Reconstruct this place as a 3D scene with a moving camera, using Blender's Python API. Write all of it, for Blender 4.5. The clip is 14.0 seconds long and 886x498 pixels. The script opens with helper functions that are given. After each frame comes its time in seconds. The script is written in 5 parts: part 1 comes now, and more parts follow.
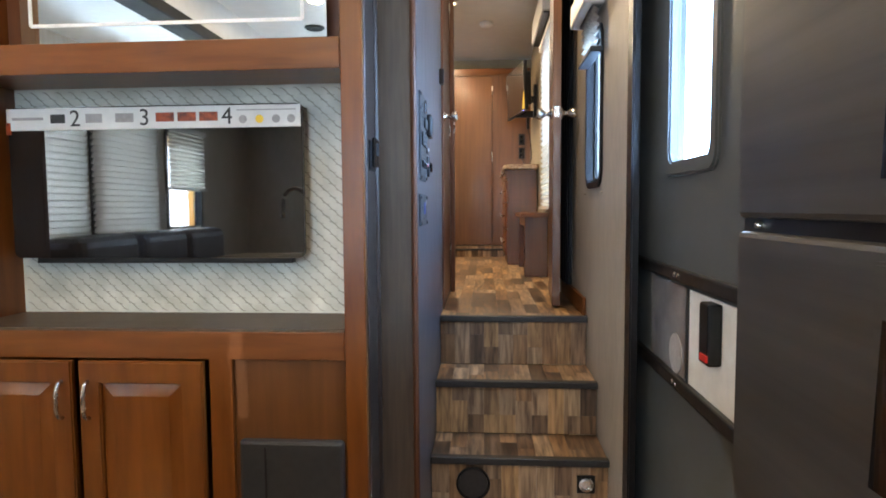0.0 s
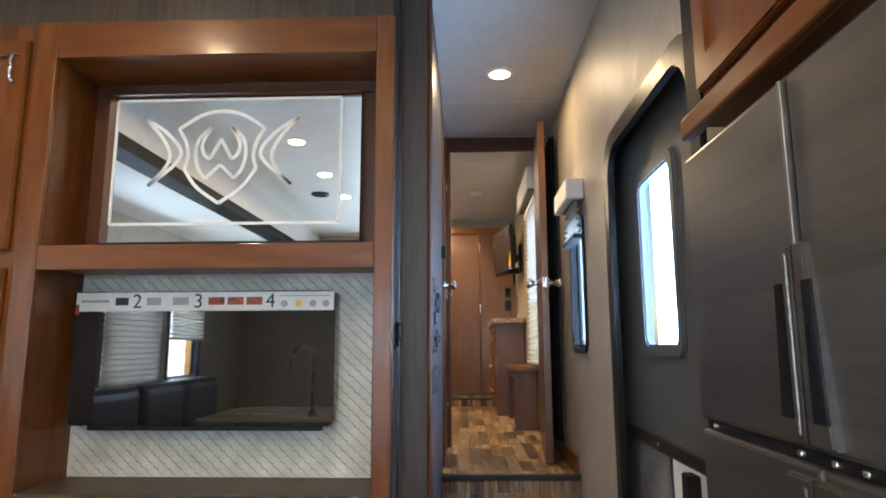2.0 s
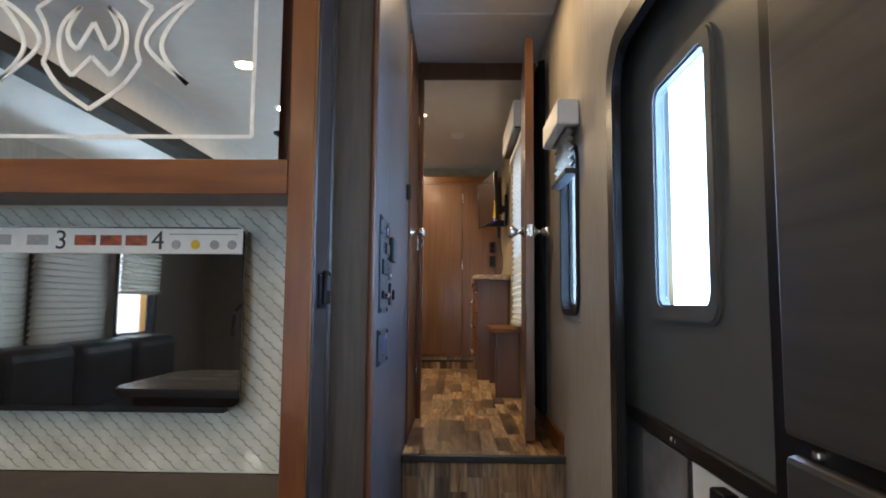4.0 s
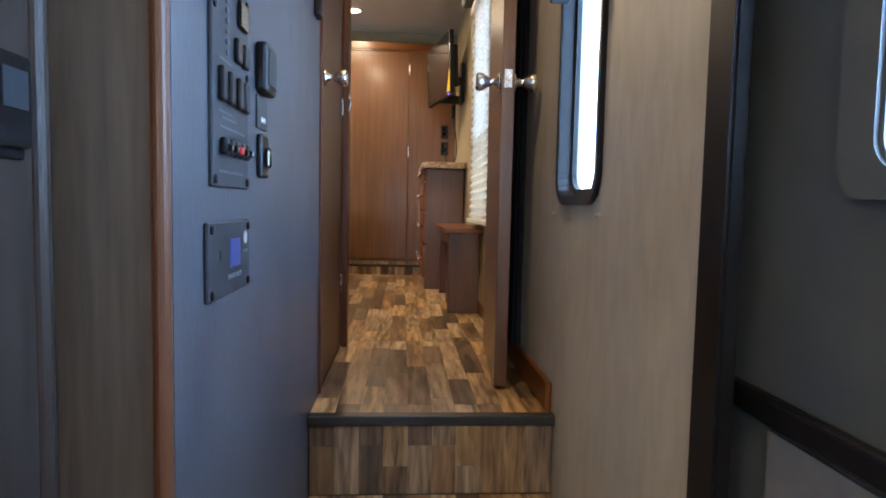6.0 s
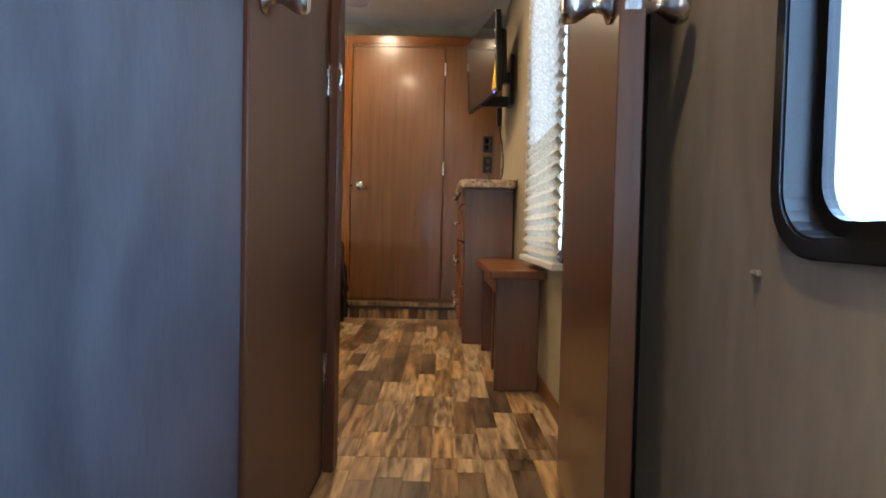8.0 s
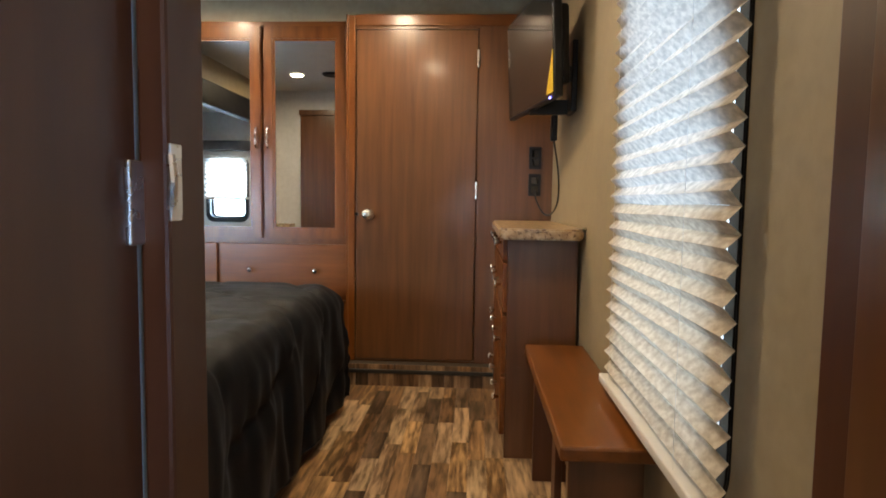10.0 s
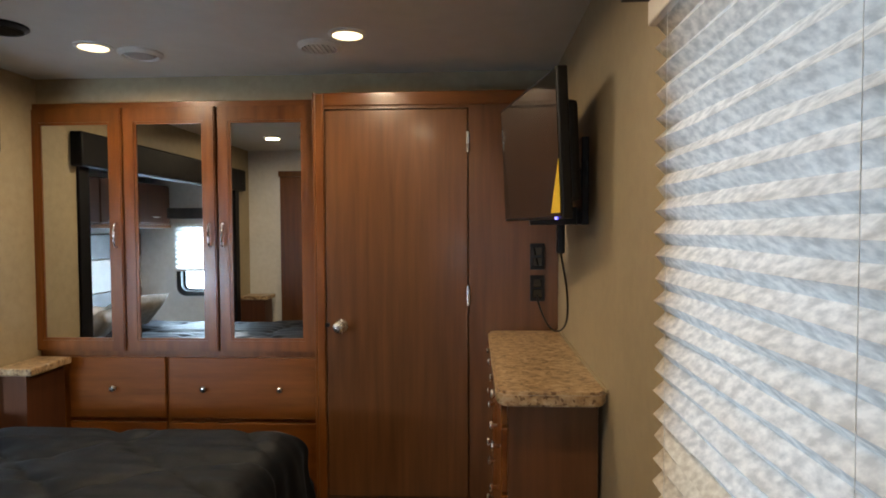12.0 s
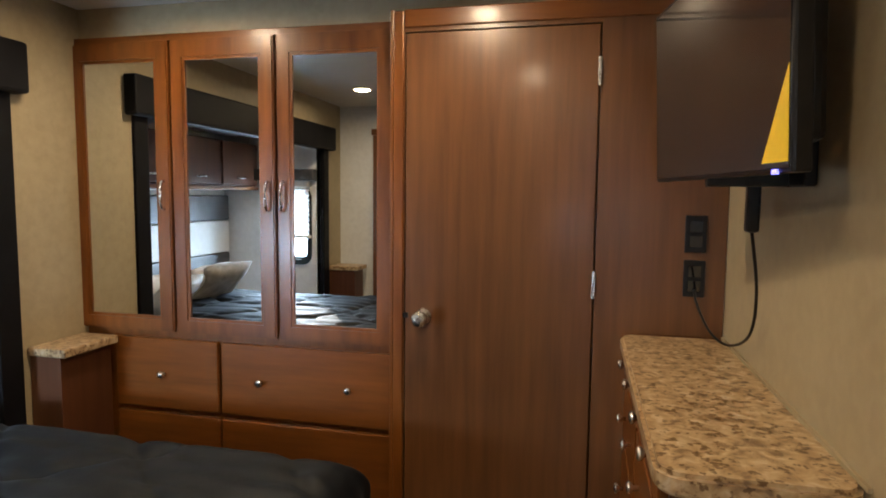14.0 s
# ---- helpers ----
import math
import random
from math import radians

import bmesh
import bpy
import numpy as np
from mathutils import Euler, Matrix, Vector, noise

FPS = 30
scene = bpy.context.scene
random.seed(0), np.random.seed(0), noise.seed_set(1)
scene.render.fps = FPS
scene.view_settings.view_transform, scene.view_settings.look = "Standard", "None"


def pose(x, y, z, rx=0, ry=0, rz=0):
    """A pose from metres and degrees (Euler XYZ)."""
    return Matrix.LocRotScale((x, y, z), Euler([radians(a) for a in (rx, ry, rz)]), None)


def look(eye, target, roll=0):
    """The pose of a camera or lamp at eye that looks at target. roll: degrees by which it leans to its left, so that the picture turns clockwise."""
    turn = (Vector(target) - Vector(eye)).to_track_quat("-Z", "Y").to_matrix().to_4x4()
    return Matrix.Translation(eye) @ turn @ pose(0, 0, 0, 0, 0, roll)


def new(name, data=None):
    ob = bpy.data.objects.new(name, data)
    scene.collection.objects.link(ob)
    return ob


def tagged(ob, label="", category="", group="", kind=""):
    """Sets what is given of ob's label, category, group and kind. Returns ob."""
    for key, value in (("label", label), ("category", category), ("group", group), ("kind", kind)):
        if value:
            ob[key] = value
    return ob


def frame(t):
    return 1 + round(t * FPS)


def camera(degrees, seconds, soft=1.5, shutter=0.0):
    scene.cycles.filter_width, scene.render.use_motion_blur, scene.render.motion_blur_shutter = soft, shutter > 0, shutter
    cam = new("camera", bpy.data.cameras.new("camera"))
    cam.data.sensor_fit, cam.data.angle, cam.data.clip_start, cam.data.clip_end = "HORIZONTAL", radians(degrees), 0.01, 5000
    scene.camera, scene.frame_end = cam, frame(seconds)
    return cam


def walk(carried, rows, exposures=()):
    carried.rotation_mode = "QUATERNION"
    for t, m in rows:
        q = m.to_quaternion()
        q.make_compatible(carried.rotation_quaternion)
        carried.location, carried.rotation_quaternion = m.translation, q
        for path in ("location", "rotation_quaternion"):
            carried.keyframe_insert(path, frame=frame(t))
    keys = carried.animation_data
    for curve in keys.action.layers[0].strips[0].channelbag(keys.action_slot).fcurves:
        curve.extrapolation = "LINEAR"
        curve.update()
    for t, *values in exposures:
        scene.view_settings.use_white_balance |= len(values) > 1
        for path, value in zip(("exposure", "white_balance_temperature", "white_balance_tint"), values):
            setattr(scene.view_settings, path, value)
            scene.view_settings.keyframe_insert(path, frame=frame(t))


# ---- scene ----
cam = camera(72.1, 14.0, soft=1.8)
PATH = [
    (0, (0.216, 0.233, 1.193), (0.076, 2.224, 1.058), -0.4),
    (0.5, (0.25, 0.082, 1.188), (0.202, 2.069, 0.962), -3.2),
    (1, (0.192, -0.04, 1.196), (0.209, 1.954, 1.041), -0.3),
    (1.5, (0.147, -0.093, 1.252), (0.123, 1.905, 1.33), 0.5),
    (2, (0.129, -0.085, 1.313), (0.055, 1.889, 1.628), -0.2),
    (2.5, (0.153, -0.051, 1.315), (0.069, 1.922, 1.632), -0.1),
    (5, (0.281, 0.942, 1.305), (0.282, 2.942, 1.29), 0.2),
    (5.5, (0.307, 1.169, 1.278), (0.326, 3.166, 1.167), -0.8),
    (6, (0.252, 1.415, 1.265), (0.384, 3.406, 1.125), 1.2),
    (6.5, (0.252, 1.632, 1.249), (0.335, 3.624, 1.087), 1.1),
    (7, (0.296, 1.876, 1.25), (0.224, 3.866, 1.059), -1.4),
    (7.5, (0.331, 2.08, 1.253), (0.304, 4.076, 1.126), -0.7),
    (8, (0.29, 2.382, 1.299), (0.293, 4.381, 1.234), 1.3),
    (8.2, (0.29, 2.478, 1.315), (0.276, 4.478, 1.317), 0.8),
    (9.25, (0.285, 2.985, 1.545), (0.222, 4.98, 1.465), 0.8),
    (10.3, (0.288, 3.482, 1.71), (0.176, 5.472, 1.545), 0.8),
    (10.5, (0.297, 3.513, 1.754), (0.231, 5.508, 1.62), 1.2),
    (11, (0.293, 3.654, 1.806), (0.201, 5.651, 1.771), -1.1),
    (11.5, (0.333, 3.793, 1.94), (0.19, 5.784, 1.814), -1.1),
    (12, (0.316, 3.902, 2.014), (0.211, 5.898, 1.943), -0.3),
    (12.5, (0.289, 4.085, 2.013), (0.252, 6.08, 1.872), 1.2),
    (13, (0.317, 4.241, 1.998), (0.281, 6.232, 1.815), 1.0),
    (13.5, (0.308, 4.404, 2.024), (0.067, 6.382, 1.857), -0.5),
    (14, (0.249, 4.573, 1.995), (-0.198, 6.514, 1.82), 0.6),
]
walk(cam, [(t, look(eye, target, roll)) for t, eye, target, roll in PATH],
     [(0, 0.62), (1, 0.55), (1.5, 0.42), (2.5, 0.1), (5, -0.25), (5.5, 0.05), (6, 0.25), (7, 0.1), (7.5, 0.15), (8.2, 0.08), (10.3, -0.2), (11, -0.5), (12, -0.65), (12.5, -0.7), (13.5, -0.72), (14, -0.42)])

# ---- world and light ----
world = bpy.data.worlds.new("world")
scene.world = world
world.use_nodes = True
wn = world.node_tree
sky = wn.nodes.new("ShaderNodeTexSky")
sky.sky_type, sky.sun_disc = "NISHITA", False
sky.sun_elevation, sky.sun_rotation = radians(12), radians(213)
wn.links.new(sky.outputs[0], wn.nodes["Background"].inputs[0])
wn.nodes["Background"].inputs[1].default_value = 0.12
sun = new("sun", bpy.data.lights.new("sun", "SUN"))
sun.data.energy, sun.data.angle, sun.data.color = 5.0, radians(0.5), (1, 0.95, 0.88)
sun.matrix_world = look((-2.06, 4.24, 1.60), (-1.22, 5.55, 1.27))

DAY = (0.58, 0.78, 1.0)
BLUE = (0.37, 0.61, 1.0)
SOFTDAY = (0.66, 0.83, 1.0)
WARM = (1.0, 0.73, 0.43)


def area(name, m, sx, sy, watts, color, shape="RECTANGLE"):
    la = bpy.data.lights.new(name, "AREA")
    la.shape, la.size, la.energy, la.color = shape, sx, watts, color
    if shape == "RECTANGLE":
        la.size_y = sy
    if shape == "DISK":
        la.spread = radians(172)
    ob = new(name, la)
    ob.matrix_world = m
    return ob


# daylight at the windows: eye, target, width, height, watts
LIV = 42
area("window_light", look((0.80, 1.88, 1.59), (0, 1.88, 1.59)), 0.40, 0.64, 20, BLUE)
area("window_light", look((0.757, 2.875, 1.60), (0, 2.875, 1.60)), 0.55, 0.80, 18, BLUE)
area("window_light", look((0.80, 4.635, 1.80), (0, 4.635, 1.80)), 0.80, 1.24, 11, SOFTDAY)
area("window_light", look((-2.06, 4.10, 1.74), (-2.06, 6, 1.74)), 0.42, 0.62, 220, DAY)
area("window_light", look((-2.86, -0.11, 1.45), (0, -0.11, 1.45)), 0.60, 0.90, LIV, DAY)
area("window_light", look((-2.86, -0.94, 1.45), (0, -0.94, 1.45)), 0.90, 0.90, LIV, DAY)
area("window_light", look((-2.86, -1.95, 1.40), (0, -1.95, 1.40)), 0.66, 0.80, LIV, DAY)
area("window_light", look((-0.6, -3.66, 1.5), (-0.6, 0, 1.5)), 1.3, 0.9, LIV, DAY)

# ---- materials ----


def nodes_of(name):
    m = bpy.data.materials.new(name)
    m.use_nodes = True
    nt = m.node_tree
    return m, nt, nt.nodes["Principled BSDF"]


def surf(name, c1, c2, scale=8.0, rough=0.5, metal=0.0, bump=0.0, bscale=60.0, stretch=(1, 1, 1), detail=5.0, rvar=0.1, piece=False, spec=0.5, coat=0.0, lo=0.36, warp=0.3):
    """A procedural surface: two tones by stretched noise, fine relief, uneven gloss."""
    m, nt, b = nodes_of(name)
    n, l = nt.nodes, nt.links
    tc = n.new("ShaderNodeTexCoord")
    mp = n.new("ShaderNodeMapping")
    mp.inputs["Scale"].default_value = stretch
    l.new(tc.outputs["Object"], mp.inputs["Vector"])
    if piece:
        oi = n.new("ShaderNodeObjectInfo")
        mul = n.new("ShaderNodeMath")
        mul.operation = "MULTIPLY"
        mul.inputs[1].default_value = 37.0
        l.new(oi.outputs["Random"], mul.inputs[0])
        l.new(mul.outputs[0], mp.inputs["Location"])
    a = n.new("ShaderNodeTexNoise")
    a.inputs["Scale"].default_value, a.inputs["Detail"].default_value = scale, detail
    a.inputs["Distortion"].default_value = warp
    l.new(mp.outputs[0], a.inputs["Vector"])
    big = n.new("ShaderNodeTexNoise")
    big.inputs["Scale"].default_value, big.inputs["Detail"].default_value = scale * 0.17, 3
    l.new(mp.outputs[0], big.inputs["Vector"])
    mix = n.new("ShaderNodeMix")
    mix.data_type = "FLOAT"
    mix.inputs[0].default_value = 0.35
    l.new(a.outputs["Fac"], mix.inputs[2])
    l.new(big.outputs["Fac"], mix.inputs[3])
    ramp = n.new("ShaderNodeValToRGB")
    ramp.color_ramp.elements[0].position, ramp.color_ramp.elements[1].position = lo, 1 - lo
    ramp.color_ramp.elements[0].color, ramp.color_ramp.elements[1].color = (*c1, 1), (*c2, 1)
    l.new(mix.outputs[0], ramp.inputs[0])
    col = ramp.outputs[0]
    if piece:
        pr = n.new("ShaderNodeValToRGB")
        pr.color_ramp.interpolation = "CONSTANT"
        pr.color_ramp.elements[0].color, pr.color_ramp.elements[1].color = piece[0], piece[-1]
        for i, c in enumerate(piece[1:-1]):
            e = pr.color_ramp.elements.new((i + 1) / len(piece))
            e.color = c
        pr.color_ramp.elements[-1].position = 1 - 1 / len(piece)
        l.new(oi.outputs["Random"], pr.inputs[0])
        mm = n.new("ShaderNodeMix")
        mm.data_type, mm.blend_type = "RGBA", "MULTIPLY"
        mm.inputs[0].default_value = 1.0
        l.new(col, mm.inputs[6])
        l.new(pr.outputs[0], mm.inputs[7])
        col = mm.outputs[2]
    l.new(col, b.inputs["Base Color"])
    rr = n.new("ShaderNodeMapRange")
    rr.inputs["To Min"].default_value, rr.inputs["To Max"].default_value = max(0.02, rough - rvar), min(1, rough + rvar)
    l.new(a.outputs["Fac"], rr.inputs["Value"])
    l.new(rr.outputs[0], b.inputs["Roughness"])
    b.inputs["Metallic"].default_value = metal
    b.inputs["Specular IOR Level"].default_value = spec
    b.inputs["Coat Weight"].default_value = coat
    b.inputs["Coat Roughness"].default_value = 0.12
    if bump:
        bn = n.new("ShaderNodeTexNoise")
        bn.inputs["Scale"].default_value, bn.inputs["Detail"].default_value = bscale, 4
        l.new(mp.outputs[0], bn.inputs["Vector"])
        bp = n.new("ShaderNodeBump")
        bp.inputs["Strength"].default_value, bp.inputs["Distance"].default_value = bump, 0.003
        l.new(bn.outputs["Fac"], bp.inputs["Height"])
        l.new(bp.outputs[0], b.inputs["Normal"])
    return m


def glow(name, color, strength, base=(0.9, 0.9, 0.9)):
    m, nt, b = nodes_of(name)
    b.inputs["Base Color"].default_value = (*base, 1)
    b.inputs["Emission Color"].default_value = (*color, 1)
    b.inputs["Emission Strength"].default_value = strength
    return m


def glass_mat(name, tint=(0.95, 0.98, 1.0), rough=0.02):
    m, nt, b = nodes_of(name)
    b.inputs["Base Color"].default_value = (*tint, 1)
    b.inputs["Transmission Weight"].default_value = 1.0
    b.inputs["Roughness"].default_value = rough
    b.inputs["IOR"].default_value = 1.12
    return m


def shade_mat(name, c1, c2, trans, face=(1, 1, 1)):
    """Crinkled translucent shade fabric; face tints what its surface reflects."""
    m, nt, b = nodes_of(name)
    n, l = nt.nodes, nt.links
    tc = n.new("ShaderNodeTexCoord")
    mp = n.new("ShaderNodeMapping")
    mp.inputs["Scale"].default_value = (1, 1, 2.2)
    l.new(tc.outputs["Object"], mp.inputs["Vector"])
    a = n.new("ShaderNodeTexNoise")
    a.inputs["Scale"].default_value, a.inputs["Detail"].default_value = 48, 9
    l.new(mp.outputs[0], a.inputs["Vector"])
    ramp = n.new("ShaderNodeValToRGB")
    ramp.color_ramp.elements[0].position, ramp.color_ramp.elements[1].position = 0.35, 0.65
    ramp.color_ramp.elements[0].color, ramp.color_ramp.elements[1].color = (*c1, 1), (*c2, 1)
    l.new(a.outputs["Fac"], ramp.inputs[0])
    tint = n.new("ShaderNodeMix")
    tint.data_type, tint.blend_type = "RGBA", "MULTIPLY"
    tint.inputs[0].default_value, tint.inputs[7].default_value = 1.0, (*face, 1)
    l.new(ramp.outputs[0], tint.inputs[6])
    l.new(tint.outputs[2], b.inputs["Base Color"])
    b.inputs["Roughness"].default_value = 0.8
    tr = n.new("ShaderNodeBsdfTranslucent")
    l.new(ramp.outputs[0], tr.inputs["Color"])
    mx = n.new("ShaderNodeMixShader")
    mx.inputs[0].default_value = trans
    l.new(b.outputs[0], mx.inputs[1])
    l.new(tr.outputs[0], mx.inputs[2])
    l.new(mx.outputs[0], n["Material Output"].inputs["Surface"])
    return m


W1, W2 = (0.088, 0.0255, 0.0045), (0.200, 0.066, 0.0115)
WOOD = surf("cherry_wood_upright", W1, W2, 6, 0.32, detail=5, warp=0.15, rvar=0.05, lo=0.31, stretch=(5, 5, 0.6), coat=0.12, spec=0.35)
WOODX = surf("cherry_wood_level", W1, W2, 6, 0.32, detail=5, warp=0.15, rvar=0.05, lo=0.31, stretch=(0.6, 5, 5), coat=0.12, spec=0.35)
WOODY = surf("cherry_wood_along", W1, W2, 6, 0.32, detail=5, warp=0.15, rvar=0.05, lo=0.31, stretch=(5, 0.6, 5), coat=0.12, spec=0.35)
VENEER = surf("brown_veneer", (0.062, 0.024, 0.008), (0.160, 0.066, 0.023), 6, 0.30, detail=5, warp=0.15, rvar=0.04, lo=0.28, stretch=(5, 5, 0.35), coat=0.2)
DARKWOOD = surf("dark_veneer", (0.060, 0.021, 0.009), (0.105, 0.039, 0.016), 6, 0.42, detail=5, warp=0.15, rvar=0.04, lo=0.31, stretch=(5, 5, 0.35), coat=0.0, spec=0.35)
WALLPANEL = surf("grey_linen_panel", (0.044, 0.046, 0.054), (0.084, 0.086, 0.096), 16, 0.40, bump=0.14, bscale=90, stretch=(1, 1, 0.4), detail=8)
TAUPE = surf("taupe_linen_panel", (0.36, 0.315, 0.25), (0.45, 0.40, 0.33), 28, 0.5, bump=0.10, bscale=130, stretch=(1, 1, 0.3))
TAN = surf("tan_wallboard", (0.30, 0.242, 0.150), (0.355, 0.29, 0.185), 30, 0.55, bump=0.06, bscale=150)
SLIDEWALL = surf("pale_wallboard", (0.62, 0.63, 0.63), (0.70, 0.71, 0.71), 30, 0.55, bump=0.05, bscale=150)
CEIL = surf("ceiling_board", (0.58, 0.57, 0.54), (0.64, 0.63, 0.60), 12, 0.45, bump=0.05, bscale=200)
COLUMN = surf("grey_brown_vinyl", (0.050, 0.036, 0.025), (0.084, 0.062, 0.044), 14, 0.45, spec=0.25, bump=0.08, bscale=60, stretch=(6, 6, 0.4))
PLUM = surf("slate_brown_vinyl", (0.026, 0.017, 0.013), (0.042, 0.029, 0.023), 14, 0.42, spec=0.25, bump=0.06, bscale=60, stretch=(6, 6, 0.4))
BLACK = surf("black_plastic", (0.005, 0.005, 0.006), (0.009, 0.009, 0.010), 30, 0.34, bump=0.03, bscale=200, spec=0.3)
BLACKGLOSS = surf("black_gloss", (0.006, 0.006, 0.007), (0.008, 0.008, 0.009), 5, 0.02, rvar=0.005, spec=1.0)
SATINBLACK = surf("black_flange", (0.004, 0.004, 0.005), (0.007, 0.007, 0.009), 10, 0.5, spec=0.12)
NAVY = surf("dark_grey_plastic", (0.017, 0.019, 0.022), (0.026, 0.028, 0.032), 40, 0.45, bump=0.05, bscale=300)
DOORGREY = surf("grey_door_skin", (0.074, 0.085, 0.091), (0.092, 0.104, 0.110), 12, 0.42, bump=0.04, bscale=180)
STEEL = surf("black_stainless", (0.130, 0.127, 0.121), (0.180, 0.175, 0.167), 12, 0.37, metal=0.85, stretch=(1, 0.08, 4))
STEELBAR = surf("brushed_steel_bar", (0.22, 0.215, 0.21), (0.28, 0.275, 0.27), 20, 0.4, metal=1.0)
CHROME = surf("brushed_nickel", (0.62, 0.60, 0.57), (0.74, 0.72, 0.69), 20, 0.27, metal=1.0, rvar=0.05)
WHITE = surf("white_plastic", (0.72, 0.72, 0.70), (0.78, 0.78, 0.76), 20, 0.45)
PAPER = surf("white_label_paper", (0.72, 0.72, 0.70), (0.80, 0.80, 0.78), 25, 0.6)
PANELGREY = surf("smoked_panel", (0.13, 0.13, 0.14), (0.24, 0.24, 0.26), 7, 0.15, spec=0.6)
INK = surf("label_ink", (0.02, 0.02, 0.02), (0.04, 0.04, 0.04), 25, 0.6)
REDINK = surf("flame_red_ink", (0.10, 0.012, 0.006), (0.50, 0.09, 0.02), 60, 0.5)
GREYINK = surf("grey_ink", (0.30, 0.29, 0.29), (0.42, 0.40, 0.40), 60, 0.5)
CAPTION = surf("printed_caption", (0.08, 0.085, 0.095), (0.13, 0.135, 0.15), 60, 0.5)
YELLOW = surf("yellow_sticker", (0.75, 0.50, 0.02), (0.85, 0.58, 0.03), 30, 0.5)
REDPL = surf("red_switch", (0.5, 0.02, 0.015), (0.6, 0.03, 0.02), 30, 0.4)
RUBBER = surf("black_stair_nosing", (0.010, 0.010, 0.010), (0.022, 0.021, 0.021), 60, 0.45, bump=0.15, bscale=200)
QUILT = surf("charcoal_quilt", (0.0023, 0.0036, 0.0056), (0.0042, 0.0062, 0.0092), 25, 0.55, bump=0.25, bscale=45, spec=0.18)
PILLOW = surf("grey_pillow_cloth", (0.20, 0.18, 0.16), (0.42, 0.39, 0.35), 14, 0.7, bump=0.3, bscale=60)
LINEN = surf("white_pillow_cloth", (0.66, 0.65, 0.63), (0.74, 0.73, 0.71), 14, 0.8, bump=0.3, bscale=60)
PADWHITE = surf("white_vinyl_pad", (0.66, 0.64, 0.61), (0.72, 0.70, 0.67), 20, 0.4, bump=0.1, bscale=200)
PADGREY = surf("dark_grey_vinyl_pad", (0.055, 0.057, 0.062), (0.08, 0.082, 0.088), 20, 0.4, bump=0.1, bscale=200)
SOFA = surf("grey_sofa_leather", (0.05, 0.052, 0.06), (0.085, 0.088, 0.10), 12, 0.35, bump=0.2, bscale=60)
COUNTER = surf("white_marble_laminate", (0.42, 0.39, 0.365), (0.58, 0.565, 0.545), 3.5, 0.25, detail=8, stretch=(1, 2.2, 1))
WALLPAPER = surf("silver_wallpaper", (0.40, 0.41, 0.36), (0.60, 0.61, 0.55), 11, 0.40, bump=0.15, bscale=60)
RIBINK = surf("wallpaper_line", (0.20, 0.205, 0.17), (0.36, 0.36, 0.31), 30, 0.45)
ETCH = surf("frosted_etching", (0.80, 0.82, 0.83), (0.9, 0.92, 0.93), 40, 0.5)
BLINDS = shade_mat("blind_slat_cloth", (0.70, 0.66, 0.60), (0.80, 0.76, 0.70), 0.62)
DAYSHADE = shade_mat("day_shade_cloth", (0.56, 0.56, 0.56), (0.86, 0.86, 0.86), 0.48, (0.96, 0.84, 0.66))
NIGHTSHADE = shade_mat("night_shade_cloth", (0.52, 0.45, 0.36), (0.74, 0.68, 0.58), 0.33)
GLASS = glass_mat("window_glass")
LAMPGLOW = glow("lamp_lens", (1.0, 0.74, 0.40), 7)
SCREEN = glow("blue_screen", (0.04, 0.08, 0.42), 0.32, (0.02, 0.025, 0.08))
LEDBLUE = glow("blue_led", (0.1, 0.1, 1.0), 4)
MIRROR, _nt, _b = nodes_of("mirror_silver")
_q = QUILT.node_tree.nodes["Principled BSDF"]
_q.inputs["Sheen Weight"].default_value, _q.inputs["Sheen Roughness"].default_value, _q.inputs["Sheen Tint"].default_value = 0.035, 0.4, (0.5, 0.68, 0.9, 1)
_b.inputs["Base Color"].default_value, _b.inputs["Metallic"].default_value, _b.inputs["Roughness"].default_value = (0.86, 0.88, 0.87, 1), 1.0, 0.01

# granite-look laminate: blotches over speckle
GRANITE, nt, b = nodes_of("granite_laminate")
n, l = nt.nodes, nt.links
tc = n.new("ShaderNodeTexCoord")
v1, v2 = n.new("ShaderNodeTexNoise"), n.new("ShaderNodeTexNoise")
v1.inputs["Scale"].default_value, v1.inputs["Detail"].default_value, v1.inputs["Distortion"].default_value = 34, 8, 0.6
v2.inputs["Scale"].default_value, v2.inputs["Detail"].default_value = 70, 6
r1, r2 = n.new("ShaderNodeValToRGB"), n.new("ShaderNodeValToRGB")
for r, cols in ((r1, ((0.34, (0.18, 0.115, 0.065)), (0.46, (0.34, 0.23, 0.125)), (0.58, (0.44, 0.32, 0.19)), (0.72, (0.54, 0.44, 0.31)))),
                (r2, ((0.38, (0.38, 0.32, 0.26)), (0.44, (1, 1, 1)), (0.6, (1, 1, 1)), (0.7, (1.0, 0.95, 0.85))))):
    r.color_ramp.elements.remove(r.color_ramp.elements[0])
    r.color_ramp.elements[0].position, r.color_ramp.elements[0].color = cols[0][0], (*cols[0][1], 1)
    for p, c in cols[1:]:
        r.color_ramp.elements.new(p).color = (*c, 1)
for v, r in ((v1, r1), (v2, r2)):
    l.new(tc.outputs["Object"], v.inputs["Vector"])
    l.new(v.outputs["Fac"], r.inputs[0])
gm = n.new("ShaderNodeMix")
gm.data_type, gm.blend_type = "RGBA", "MULTIPLY"
gm.inputs[0].default_value = 1
l.new(r1.outputs[0], gm.inputs[6])
l.new(r2.outputs[0], gm.inputs[7])
l.new(gm.outputs[2], b.inputs["Base Color"])
b.inputs["Roughness"].default_value = 0.28

